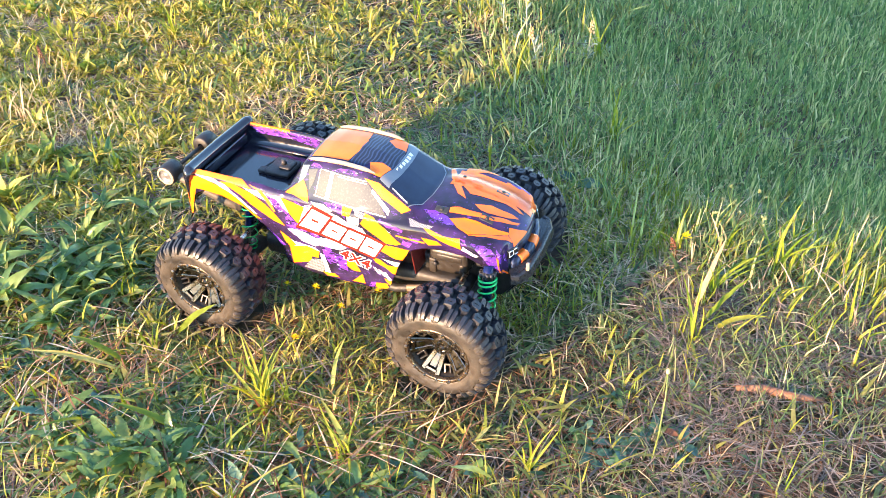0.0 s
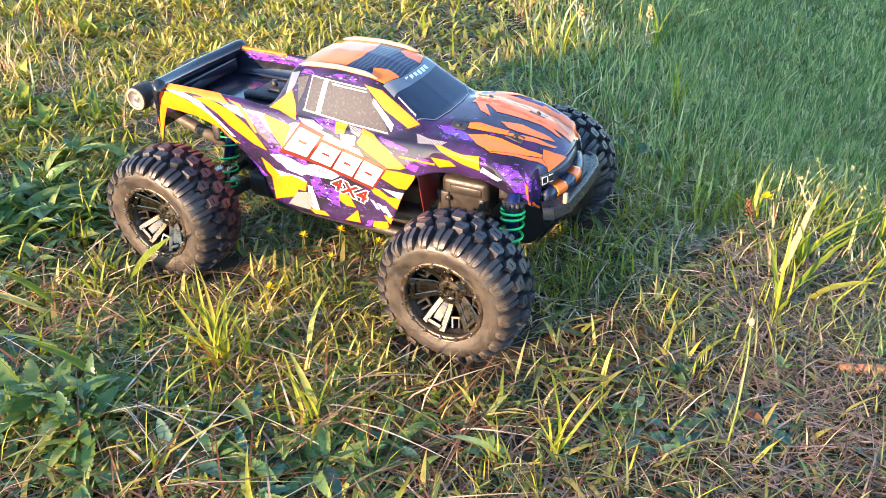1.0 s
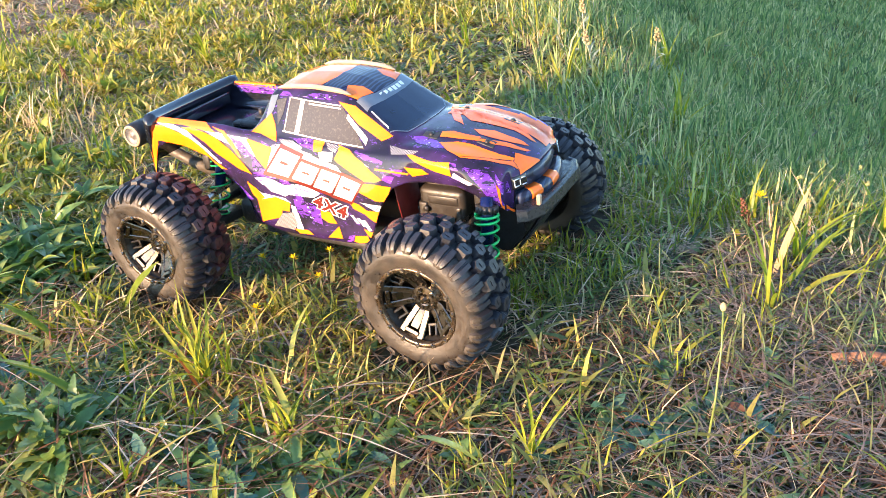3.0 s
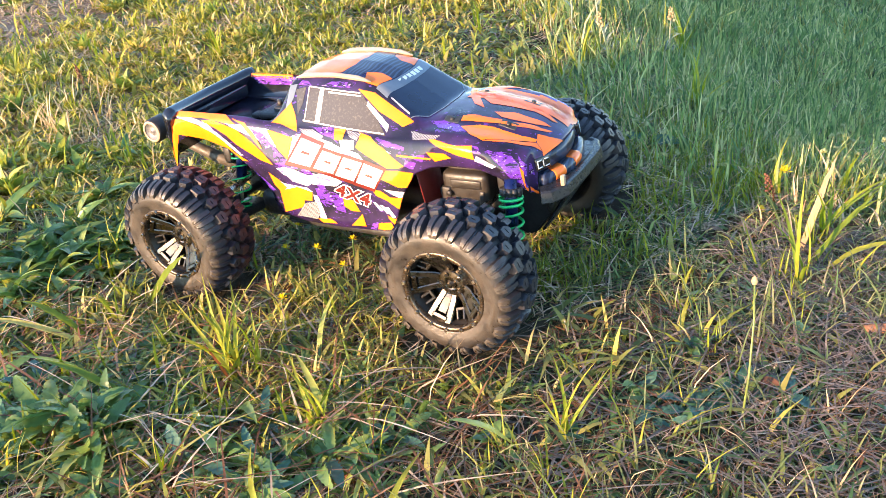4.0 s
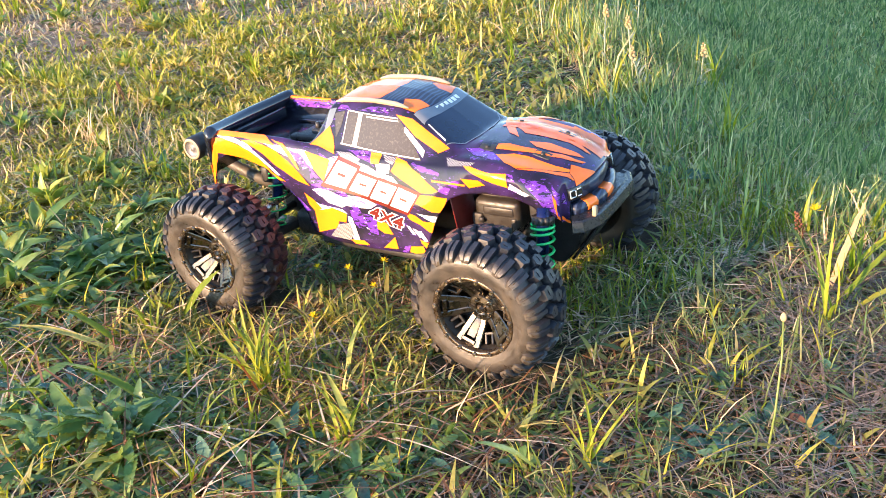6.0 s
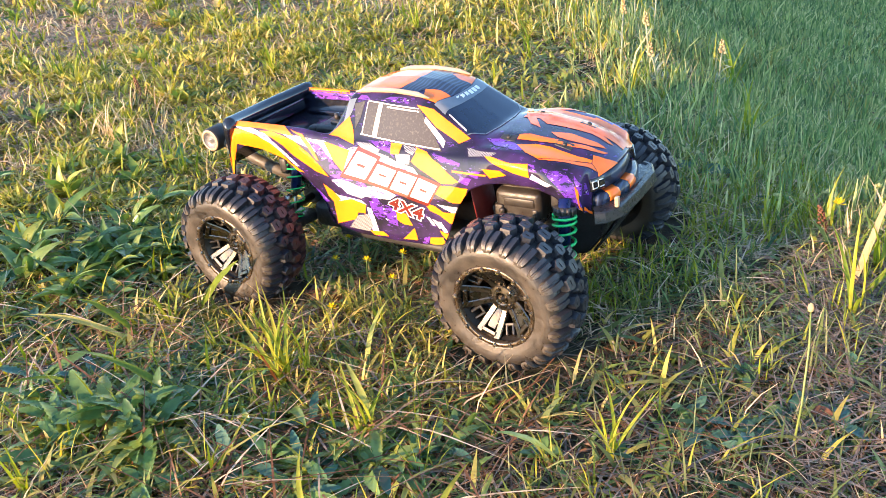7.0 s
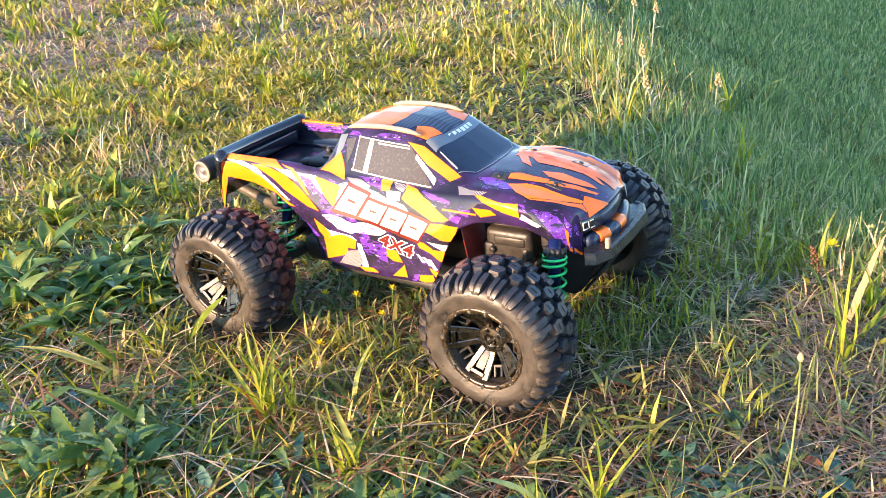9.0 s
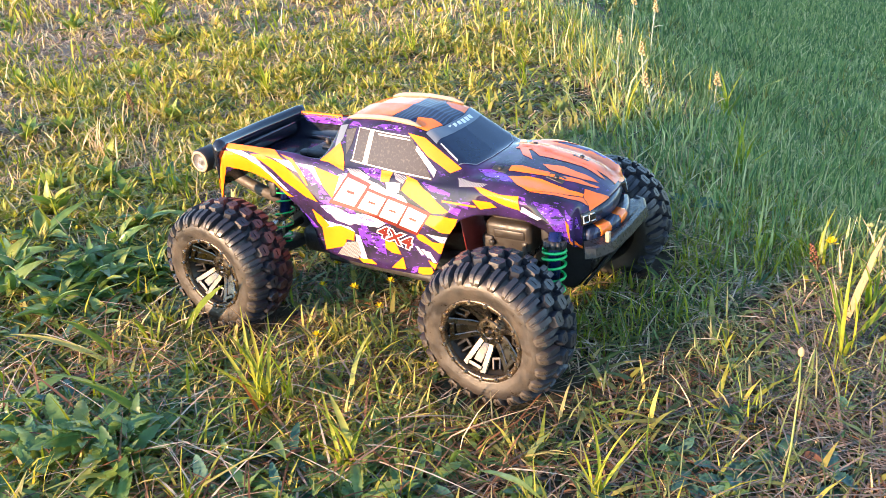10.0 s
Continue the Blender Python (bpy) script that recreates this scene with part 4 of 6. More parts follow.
# the far front wheel hangs lower, over the edge of the bank
make_wheel(pose(.151, .132, .059, 0, 8, 184), first)
make_wheel(pose(-.166, .134, .069, 0, 31, 180), first)

# ---- chassis and suspension ----
bm = bmesh.new()
box(bm, pose(.005, 0, .062), (.30, .095, .030), .008)
box(bm, pose(.005, 0, .085), (.20, .070, .030), .006)
chassis = part("chassis", bm, M_PLASTIC, truck, "black nylon chassis tub")
for s in (-1, 1):
    bm = tube(bmesh.new(), [(-.09, s * .060, .058), (.06, s * .062, .056), (.13, s * .052, .070)], [.006, .006, .005], 8)
    part("side_bar", bm, M_PLASTIC, chassis)
    bm = box(bmesh.new(), Matrix.Translation((.103, s * .0600, .0665)) @ Euler((0, radians(-9), radians(s * -10))).to_matrix().to_4x4(), (.058, .006, .009), .002)
    part("tie_bar", bm, M_DUSTY, chassis, "dusty tan tie bar")
for sx in (-1, 1):
    bm = bmesh.new()
    box(bm, pose(sx * .158, 0, .088), (.040, .052, .050), .006)
    box(bm, pose(sx * .170, 0, .122), (.012, .110, .020), .003)
    part("gearbox", bm, M_PLASTIC, chassis, "black gearbox and shock tower")
    for s in (-1, 1):
        bm = bmesh.new()
        box(bm, Matrix.Translation((sx * .160, s * .075, .062)) @ Euler((radians(s * 6), 0, 0)).to_matrix().to_4x4(), (.034, .085, .010), .003)
        part("suspension_arm", bm, M_PLASTIC, chassis)
        bm = tube(bmesh.new(), [(sx * .150, s * .030, .098), (sx * .152, s * .100, .092)], .0035, 8)
        part("camber_link", bm, M_STEEL, chassis)
        bm = tube(bmesh.new(), [(sx * .162, s * .020, .075), (sx * .162, s * .125, .073)], .0045, 10)
        part("axle_shaft", bm, M_PLASTIC, chassis)
        box_m = pose(sx * .162, s * .115, .075)
        part("hub_carrier", box(bmesh.new(), box_m, (.024, .016, .040), .004), M_PLASTIC, chassis)


def shock(top, foot, turns=8, wire_r=.0014):
    top, foot = Vector(top), Vector(foot)
    ax = (foot - top).normalized()
    L = (foot - top).length
    sh = part("shock", tube(bmesh.new(), [top, top + ax * L * .55], .0060, 14), M_BLUE, truck, "blue shock absorber with a bright green spring")
    bm = bmesh.new()
    for k in range(12):
        a = 2 * math.pi * k / 12
        u0 = ax.orthogonal().normalized()
        o = (u0 * math.cos(a) + ax.cross(u0) * math.sin(a)) * .0086
        tube(bm, [top + ax * L * .10 + o, top + ax * L * .18 + o], .0021, 6)
    tube(bm, [top + ax * L * .10, top + ax * L * .18], .0090, 16)
    part("collar", bm, M_PLASTIC, sh, "black ridged spring collar")
    part("rod", tube(bmesh.new(), [top + ax * L * .5, foot], .0018, 8), M_STEEL, sh)
    part("rod_end", tube(bmesh.new(), [foot - ax * .008, foot + ax * .003], [.0088, .0055], 12), M_PLASTIC, sh)
    s = ax.orthogonal().normalized()
    u = ax.cross(s)
    pts = []
    for k in range(turns * 14 + 1):
        a = 2 * math.pi * k / 14
        f = k / (turns * 14)
        f2 = .19 + .75 * (f - .10 * math.sin(2 * math.pi * f))
        pts.append(top + ax * L * f2 + 0.0104 * (math.cos(a) * s + math.sin(a) * u))
    part("spring", tube(bmesh.new(), pts, wire_r, 6), M_SPRING, sh, "bright green coil spring")


for s in (-1, 1):
    shock((.187 - .022 * (s > 0), s * .070 - .020 * (s > 0), .134), (.188 - .022 * (s > 0), s * .085 - .022 * (s > 0), .053))
    shock((-.155, s * .043, .136), (-.157, s * .067, .062), 6, .0010)

# electronics box and servo behind the front arch
bm = bmesh.new()
box(bm, pose(.128, -.020, .108), (.050, .066, .036), .006, 3)
box(bm, pose(.108, -.049, .100), (.010, .012, .022), .002)
box(bm, pose(.130, -.051, .1145), (.034, .006, .010), .002)
box(bm, pose(.128, -.020, .1275), (.040, .050, .006), .003)
box(bm, pose(.146, -.050, .096), (.007, .008, .026), .002)
ebox = part("receiver_box", bm, M_BOX, truck, "grey plastic box behind the front arch")
part("box_boss", tube(bmesh.new(), [(.112, -.0545, .105), (.112, -.057, .105)], .003, 10), M_PLASTIC, ebox)
bm = box(bmesh.new(), pose(-.165, -.035, .118, 0, 20, 0), (.026, .03, .02), .004)
part("rear_brace", bm, M_BOX, chassis)
bm = tube(bmesh.new(), [(-.12, -.045, .118), (-.12, -.030, .118)], [.013, .013], 20)
part("motor_can", bm, M_BOX, chassis)

# wheelie bar at the tail
bar = part("wheelie_bar", tube(bmesh.new(), [(-.283, -.050, .1425), (-.283, .050, .1425)], .0028, 10), M_PLASTIC, truck, "black wheelie bar with two small wheels")
for s in (-1, 1):
    bm = bmesh.new()
    rows = [(-.283, .040, .1425, .007), (-.255, .036, .128, .006), (-.215, .030, .108, .007), (-.175, .026, .095, .008)]
    tube(bm, [(x, s * y, z) for x, y, z, r in rows], [r for *_, r in rows], 8)
    part("bar_arm", bm, M_BRACE, bar, "dusty grey bar arm")
    at = Matrix.Translation((-.283, s * .0405, .1425)) @ Matrix.Rotation(0 if s < 0 else math.pi, 4, "Z")
    bm = revolve(bmesh.new(), [(.0095, -.0125), (.0125, -.0125), (.0142, -.0105), (.0145, .010), (.0130, .0125), (.005, .0125)], 32)
    bmesh.ops.transform(bm, matrix=at, verts=bm.verts)
    part("bar_tyre", bm, M_RUBBER, bar, "small black rubber wheel")
    bm = revolve(bmesh.new(), [(.0005, -.0118), (.0022, -.0120), (.0030, -.0105), (.0060, -.0095), (.0078, -.0110), (.0100, -.0124), (.0112, -.0131), (.0118, -.0126)], 28)
    bmesh.ops.transform(bm, matrix=at, verts=bm.verts)
    part("bar_rim", bm, M_HUB, bar, "grey moulded hub")
    # sunlit rim of the black rubber, drawn as a cream-coloured ring
    bm = revolve(bmesh.new(), [(.0098, -.0127), (.0104, -.0134), (.0124, -.0130), (.0130, -.0122)], 32)
    bmesh.ops.transform(bm, matrix=at, verts=bm.verts)
    part("bar_ring", bm, M_CREAM, bar, "pale ring, the sunlit tyre edge as colour")


# ---- ground ----
def lush(x, y):
    """Distance past the brow of the bank, where the rough ground turns to green lawn."""
    return np.minimum((x - .325) * .83 + (y - .47) * .55, y - .43)


def lay(x, y):
    """Height of the ground: level under the truck, rising to one side, falling away as a bank on the other."""
    x, y = np.asarray(x, float), np.asarray(y, float)
    fall = 1.3 * np.tanh(.47 * .05 * np.logaddexp(0, (lush(x, y) + .13) / .05) / 1.3)
    rise = .25 * np.tanh(.09 * .06 * np.logaddexp(0, (-x - .26) / .06) / .25)
    h = .007 * np.sin(4.1 * x + 1.3 * np.sin(2.3 * y)) * np.sin(3.7 * y + .8) + .004 * np.sin(11 * x - 4 * y + 1) + .003 * np.sin(9 * y + 5 * x)
    near = np.exp(-((x / .32) ** 2 + (y / .28) ** 2) ** 2)
    return h * (1 - near) - .002 + rise - fall


def ground_material():
    m = material("soil_and_thatch", (0.1, 0.07, 0.04), 0.9)
    n1, n2, n3 = noise_tex(m, 3.5, 5), noise_tex(m, 40, 6, 0.75), noise_tex(m, 260, 4)
    r1 = ramp(m, [(0.25, (0.015, 0.008, 0.005)), (0.5, (0.044, 0.024, 0.013)), (0.75, (0.095, 0.056, 0.034))])
    wire(m, n2, "Fac", r1, "Fac")
    r2 = ramp(m, [(0.4, (0.016, 0.022, 0.008)), (0.65, (0.042, 0.044, 0.015))])
    wire(m, n3, "Fac", r2, "Fac")
    r4 = ramp(m, [(0.3, (0.16, 0.105, 0.07)), (0.5, (0.30, 0.21, 0.15)), (0.7, (0.42, 0.31, 0.23))])
    wire(m, n2, "Fac", r4, "Fac")
    r3 = ramp(m, [(0.42, (0, 0, 0)), (0.62, (1, 1, 1))])
    wire(m, n1, "Fac", r3, "Fac")
    sx = node(m, "ShaderNodeSeparateXYZ")
    wire(m, coords(m), "Object", sx, "Vector")
    mr = node(m, "ShaderNodeMapRange")
    mr.inputs["From Min"].default_value, mr.inputs["From Max"].default_value = -0.3, -0.95
    wire(m, sx, "X", mr, "Value")
    mr2 = node(m, "ShaderNodeMapRange")
    mr2.inputs["From Min"].default_value, mr2.inputs["From Max"].default_value = -2.6, -1.7
    wire(m, sx, "X", mr2, "Value")
    both = node(m, "ShaderNodeMath")
    both.operation = "MULTIPLY"
    wire(m, mr, "Result", both, 0)
    wire(m, mr2, "Result", both, 1)
    # far off, where single blades no longer show, the field's own green
    far_off = node(m, "ShaderNodeVectorMath")
    far_off.operation = "LENGTH"
    wire(m, coords(m), "Object", far_off, 0)
    mr3 = node(m, "ShaderNodeMapRange")
    mr3.inputs["From Min"].default_value, mr3.inputs["From Max"].default_value = 2.2, 4.5
    wire(m, far_off, "Value", mr3, "Value")
    n4 = noise_tex(m, 1.3, 8, 0.75)
    r5 = ramp(m, [(0.3, (0.085, 0.085, 0.025)), (0.5, (0.16, 0.14, 0.042)), (0.7, (0.26, 0.21, 0.085))])
    wire(m, n4, "Fac", r5, "Fac")
    r6 = ramp(m, [(0.3, (0.024, 0.055, 0.024)), (0.5, (0.042, 0.085, 0.034)), (0.7, (0.075, 0.115, 0.045))])
    wire(m, n4, "Fac", r6, "Fac")
    over = node(m, "ShaderNodeVectorMath")
    over.operation = "DOT_PRODUCT"
    wire(m, coords(m), "Object", over, 0)
    over.inputs[1].default_value = (.83, .55, 0)
    mr4 = node(m, "ShaderNodeMapRange")
    mr4.inputs["From Min"].default_value, mr4.inputs["From Max"].default_value = 0.5, 0.9
    wire(m, over, "Value", mr4, "Value")
    field = node(m, "ShaderNodeMix")
    field.data_type = "RGBA"
    m.node_tree.links.new(mr4.outputs["Result"], field.inputs[0])
    m.node_tree.links.new(r5.outputs["Color"], field.inputs[6])
    m.node_tree.links.new(r6.outputs["Color"], field.inputs[7])
    mr5 = node(m, "ShaderNodeMapRange")
    mr5.inputs["From Min"].default_value, mr5.inputs["From Max"].default_value = -0.25, 0.1
    wire(m, sx, "Y", mr5, "Value")
    worn = node(m, "ShaderNodeMath")
    worn.operation = "MULTIPLY"
    wire(m, both, "Value", worn, 0)
    wire(m, mr5, "Result", worn, 1)
    mx, my, mz = node(m, "ShaderNodeMix"), node(m, "ShaderNodeMix"), node(m, "ShaderNodeMix")
    mx.data_type = my.data_type = mz.data_type = "RGBA"
    m.node_tree.links.new(r3.outputs["Color"], mx.inputs[0])
    m.node_tree.links.new(r1.outputs["Color"], mx.inputs[6])
    m.node_tree.links.new(r2.outputs["Color"], mx.inputs[7])
    m.node_tree.links.new(worn.outputs["Value"], my.inputs[0])
    m.node_tree.links.new(mx.outputs[2], my.inputs[6])
    m.node_tree.links.new(r4.outputs["Color"], my.inputs[7])
    m.node_tree.links.new(mr3.outputs["Result"], mz.inputs[0])
    m.node_tree.links.new(my.outputs[2], mz.inputs[6])
    m.node_tree.links.new(field.outputs[2], mz.inputs[7])
    m.node_tree.links.new(mz.outputs[2], bsdf(m).inputs["Base Color"])
    b = node(m, "ShaderNodeBump", Strength=0.9, Distance=0.006)
    wire(m, n2, "Fac", b, "Height")
    wire(m, b, "Normal", bsdf(m), "Normal")
    return m


def build_ground():
    k = np.linspace(-1, 1, 301)
    ax = np.sinh(k * 7.2) / np.sinh(7.2) * 900
    gx, gy = np.meshgrid(ax - .1, ax + .4, indexing="ij")
    z = lay(gx, gy)
    n = len(k)
    v = np.stack([gx.ravel(), gy.ravel(), z.ravel()], 1)
    i, j = np.meshgrid(np.arange(n - 1), np.arange(n - 1), indexing="ij")
    a = (i * n + j).ravel()
    me = bpy.data.meshes.new("ground")
    me.from_pydata(v.tolist(), [], np.stack([a, a + n, a + n + 1, a + 1], 1).tolist())
    me.materials.append(ground_material())
    me.shade_smooth()
    return tagged(new("ground", me), "brown soil with thatch under patchy rough grass", "ground", kind="structure")


build_ground()

rng = np.random.default_rng(7)
WHEELS = [(sx * WB, sy * TRACK) for sx in (-1, 1) for sy in (-1, 1)]


def spread(n, r0, r1, fall, a0=-14, a1=76, at=(.55, -.85)):
    """Plan points in a wide wedge of the field, thinner farther out."""
    u = rng.random(n)
    p = 2 - fall
    r = (r0 ** p + u * (r1 ** p - r0 ** p)) ** (1 / p)
    a = np.radians(rng.uniform(a0, a1, n))
    return at[0] - r * np.sin(a), at[1] + r * np.cos(a)


def clear(x, y):
    """False inside the tyres."""
    ok = np.ones(len(x), bool)
    for wx, wy in WHEELS:
        ok &= ~((abs(x - wx) < .062) & (abs(y - wy) < .043))
    return ok


def shaded_spot(x, y):
    return (abs(x) < .21) & (abs(y) < .085)


def blades(name, x, y, h, w, lean, az, mat, label, category, seg=3, lift=0.0, flat=0.0):
    """Tapered bending blades as one mesh of stuff."""
    ok = clear(x, y)
    x, y, h, w, lean, az = (np.broadcast_to(q, ok.shape)[ok] for q in (x, y, h, w, lean, az))
    n = len(x)
    h = np.where(shaded_spot(x, y), np.minimum(h, .035), h)
    t = np.linspace(0, 1, seg + 1)
    d = np.stack([np.cos(az), np.sin(az)], 1)
    tw = az + np.pi / 2 + rng.normal(0, .5, n)
    s = np.stack([np.cos(tw), np.sin(tw)], 1)
    base = np.stack([x, y, lay(x, y) - .002 + lift], 1)
    V = np.zeros((n, 2 * seg + 1, 3))
    for k, tk in enumerate(t):
        out = h * (lean * tk ** 1.7)
        up = h * tk * (1 - .45 * np.minimum(lean, 1.6) * tk) * (1 - flat)
        c = base + np.concatenate([d * out[:, None], up[:, None]], 1)
        half = .5 * w * (1 - tk ** 2.2) * (.75 + .5 * min(tk * 3, 1))
        if k < seg:
            V[:, 2 * k, :] = c
            V[:, 2 * k + 1, :] = c
            V[:, 2 * k, :2] -= s * half[:, None]
            V[:, 2 * k + 1, :2] += s * half[:, None]
        else:
            V[:, 2 * k, :] = c
    m = 2 * seg + 1
    quads = np.concatenate([np.arange(n)[:, None] * m + np.array([2 * k, 2 * k + 1, 2 * k + 3, 2 * k + 2]) for k in range(seg - 1)], 0) if seg > 1 else np.zeros((0, 4), int)
    tris = np.arange(n)[:, None] * m + np.array([2 * seg - 2, 2 * seg - 1, 2 * seg])
    me = bpy.data.meshes.new(name)
    loops = np.concatenate([quads.ravel(), tris.ravel()])
    starts = np.concatenate([np.arange(len(quads)) * 4, len(quads) * 4 + np.arange(n) * 3])
    me.vertices.add(n * m)
    me.vertices.foreach_set("co", V.ravel())
    me.loops.add(len(loops))
    me.loops.foreach_set("vertex_index", loops.astype(np.int32))
    me.polygons.add(len(starts))
    me.polygons.foreach_set("loop_start", starts.astype(np.int32))
    me.update(calc_edges=True)
    me.validate()
    me.materials.append(mat)
    me.shade_smooth()
    return tagged(new(name, me), label, category, kind="stuff")


def patchy(x, y, f, seed=0.0):
    return .5 + .5 * np.sin(f * x + 2.1 * np.sin(.7 * f * y + seed) + seed) * np.sin(.9 * f * y + 1.4 * np.sin(.8 * f * x) + 2 * seed)


def clumped(n, per, radius, *where):
    """Plan points gathered in clumps, with the bearing of each from its clump's middle."""
    cx, cy = spread(n, *where)
    cx, cy = np.repeat(cx, per), np.repeat(cy, per)
    r, a = radius * np.sqrt(rng.random(n * per)) * np.repeat(rng.uniform(.5, 1.3, n), per), rng.uniform(0, 2 * np.pi, n * per)
    return cx + r * np.cos(a), cy + r * np.sin(a), a, np.repeat(rng.uniform(.65, 1.25, n), per)


def bare(x, y):
    """1 on the worn earthy patches, 0 elsewhere."""
    e = 0
    for px, py, r in ((-1.62, .66, .22), (-1.28, .47, .17), (-1.46, .98, .13), (-1.02, .62, .09), (-1.9, .95, .2), (-1.1, .17, .11), (-.42, -.30, .05)):
        e = e + np.exp(-(((x - px) / r) ** 2 + ((y - py) / r) ** 2) ** 1.5)
    return np.clip(e, 0, 1)


def open_spot(x, y):
    """Thin growth: between the wheels and round the broad-leaved weeds."""
    e = 0
    for px, py, r in ((.0, -.14, .12), (-.06, -.03, .10), (.10, -.02, .10), (.27, .0, .05), (.12, -.24, .05), (-.16, -.37, .07), (-.24, -.33, .06), (-.42, -.20, .09), (-.33, -.17, .06), (.35, .10, .04)):
        e = e + np.exp(-(((x - px) / r) ** 2 + ((y - py) / r) ** 2) ** 1.5)
    return np.clip(e, 0, 1)


def leafy(x, y):
    """1 in the greener patches of the rough field, 0 in the strawy ones."""
    p = .6 * patchy(x, y, 23, 2.3) + .4 * patchy(x + .13, y, 11, 5.1)
    return np.clip((p - .30) / .34, 0, 1)


def far(x, y):
    return np.hypot(x - .5, y + .7)


def grow():
    full = lambda n: rng.uniform(0, 2 * np.pi, n)
    some = lambda n, p: rng.random(n) < p
    # rough sunny grass
    n = 140000
    x, y = spread(n, .35, 4.8, .68)
    keep = some(n, .10 + .65 * patchy(x, y, 9, 1) ** 1.5) & ((lush(x, y) < -.12) | some(n, .15)) & some(n, 1 - .85 * bare(x, y)) & some(n, np.where(x < -.2, .35 + .65 * leafy(x, y), 1)) & some(n, 1 - .6 * open_spot(x, y)) & some(n, 1 - .72 * ((x > .12) & (y < .15))) & some(n, 1 - .7 * ((x > .25) & (y < .0))) & some(n, np.where((x < .12) & (y < -.22), .55, 1))
    x, y = x[keep], y[keep]
    n = len(x)
    blades("rough_grass", x, y, rng.gamma(4.0, .0056, n) * np.where(x < -.25, .75, np.where((x > .05) & (y < .12), .72, .9)), rng.uniform(.0018, .0046, n) * (.42 + .48 * far(x, y)) * np.where((x > .12) & (y < .25), .62, 1), rng.uniform(.3, 1.7, n), full(n), M_GRASS,
           "patchy yellow-green rough grass in low sun", "grass")
    # dense little clumps of short leafy grass
    x, y, a, k = clumped(4200, 24, .022, .45, 4.8, .45, 6, 76)
    n = len(x)
    keep = (lush(x, y) < -.14) & some(n, 1 - .92 * bare(x, y)) & some(n, np.clip(.45 + 1.0 * (-x - .15), .10, 1)) & some(n, 1 - .85 * open_spot(x, y)) & some(n, .10 + .9 * leafy(x, y)) & some(n, np.where((x > -.5) & (y > .5), .4, 1))
    x, y, a, k = x[keep], y[keep], a[keep], k[keep]
    n = len(x)
    blades("leafy_grass", x, y, rng.uniform(.018, .044, n) * k, rng.uniform(.0032, .0066, n) * (.42 + .36 * far(x, y)), rng.uniform(.3, 1.5, n), a + rng.normal(0, .6, n), M_CLUMP,
           "dense clumps of short sunlit yellow-green grass", "grass", seg=3)
    # the same, thick and low on the rise behind the tail
    x, y, a, k = clumped(2600, 24, .020, .75, 2.3, .3, 26, 64)
    n = len(x)
    keep = (x < -.36) & some(n, 1 - .9 * bare(x, y)) & some(n, 1 - .85 * open_spot(x, y)) & some(n, .06 + .94 * leafy(x, y))
    x, y, a, k = x[keep], y[keep], a[keep], k[keep]
    n = len(x)
    blades("tussock_grass", x, y, rng.uniform(.014, .034, n) * k, rng.uniform(.0032, .0064, n) * (.40 + .36 * far(x, y)), rng.uniform(.3, 1.4, n), a + rng.normal(0, .6, n), M_CLUMP,
           "low thick golden-green tussock grass", "grass", seg=3)
    # fine upright tufts that catch the sun
    x, y, a, k = clumped(420, 6, .008, .38, 2.4, .8)
    n = len(x)
    keep = (lush(x, y) < -.1) & ~shaded_spot(x, y) & some(n, 1 - .5 * open_spot(x, y)) & some(n, 1 - .5 * ((x > .3) & (y < -.05)))
    x, y, a, k = x[keep], y[keep], a[keep], k[keep]
    n = len(x)
    blades("fine_tufts", x, y, rng.uniform(.028, .056, n) * k, rng.uniform(.0016, .0032, n) * np.where(x > .1, .6, 1), rng.uniform(.1, .8, n), a + rng.normal(0, .5, n), M_TUFT,
           "fine upright lime-green grass tufts", "grass", seg=4)
    # tussocks on the bank
    x, y, a, k = clumped(700, 22, .035, .9, 6.0, .7, -28, 32)
    keep = lush(x, y) > -.05
    x, y, a, k = x[keep], y[keep], a[keep], k[keep]
    n = len(x)
    blades("bank_tussocks", x, y, rng.uniform(.03, .065, n) * k, rng.uniform(.0018, .0036, n) * (.6 + .4 * far(x, y)), rng.uniform(.2, 1.1, n), a + rng.normal(0, .6, n), M_GRASS,
           "taller yellow-green tussocks scattered over the lawn", "grass", seg=4)
    # lawn beyond
    n = 215000
    x, y = spread(n, .8, 9.5, .85, -28, 34)
    keep = lush(x, y) + rng.normal(0, .14, n) * (far(x, y) < 2.2) > -.01
    x, y = x[keep], y[keep]
    n = len(x)
    blades("lawn_grass", x, y, rng.gamma(7, .0052, n) * (.7 + .6 * patchy(x, y, 5, 6)) * (1 + .05 * y), rng.uniform(.0016, .0040, n) * (.72 + .40 * far(x, y)), rng.uniform(.08, .75, n), full(n), M_LAWN,
           "dense green lawn grass lying in shade", "grass", seg=2)
    # dry stems thinning out from the brow into the lawn
    n = 5200
    x, y = spread(n, .8, 2.4, .6, -26, 34)
    keep = (lush(x, y) > -.25) & some(n, np.exp(-np.clip(lush(x, y) + .1, 0, 9) * 5)) & ~shaded_spot(x, y)
    x, y = x[keep], y[keep]
    n = len(x)
    blades("thin_stems", x, y, rng.uniform(.025, .065, n), rng.uniform(.0008, .0018, n), rng.uniform(.1, 1.2, n), full(n), M_STAND,
           "thin dry stems standing in the green grass past the truck", "grass", seg=4)
    # broader leaves of clover and weeds in the lawn
    n = 22000
    x, y = spread(n, .8, 7.0, .8, -28, 34)
    keep = (lush(x, y) > -.15) & some(n, patchy(x, y, 7, 4.4) ** 1.3)
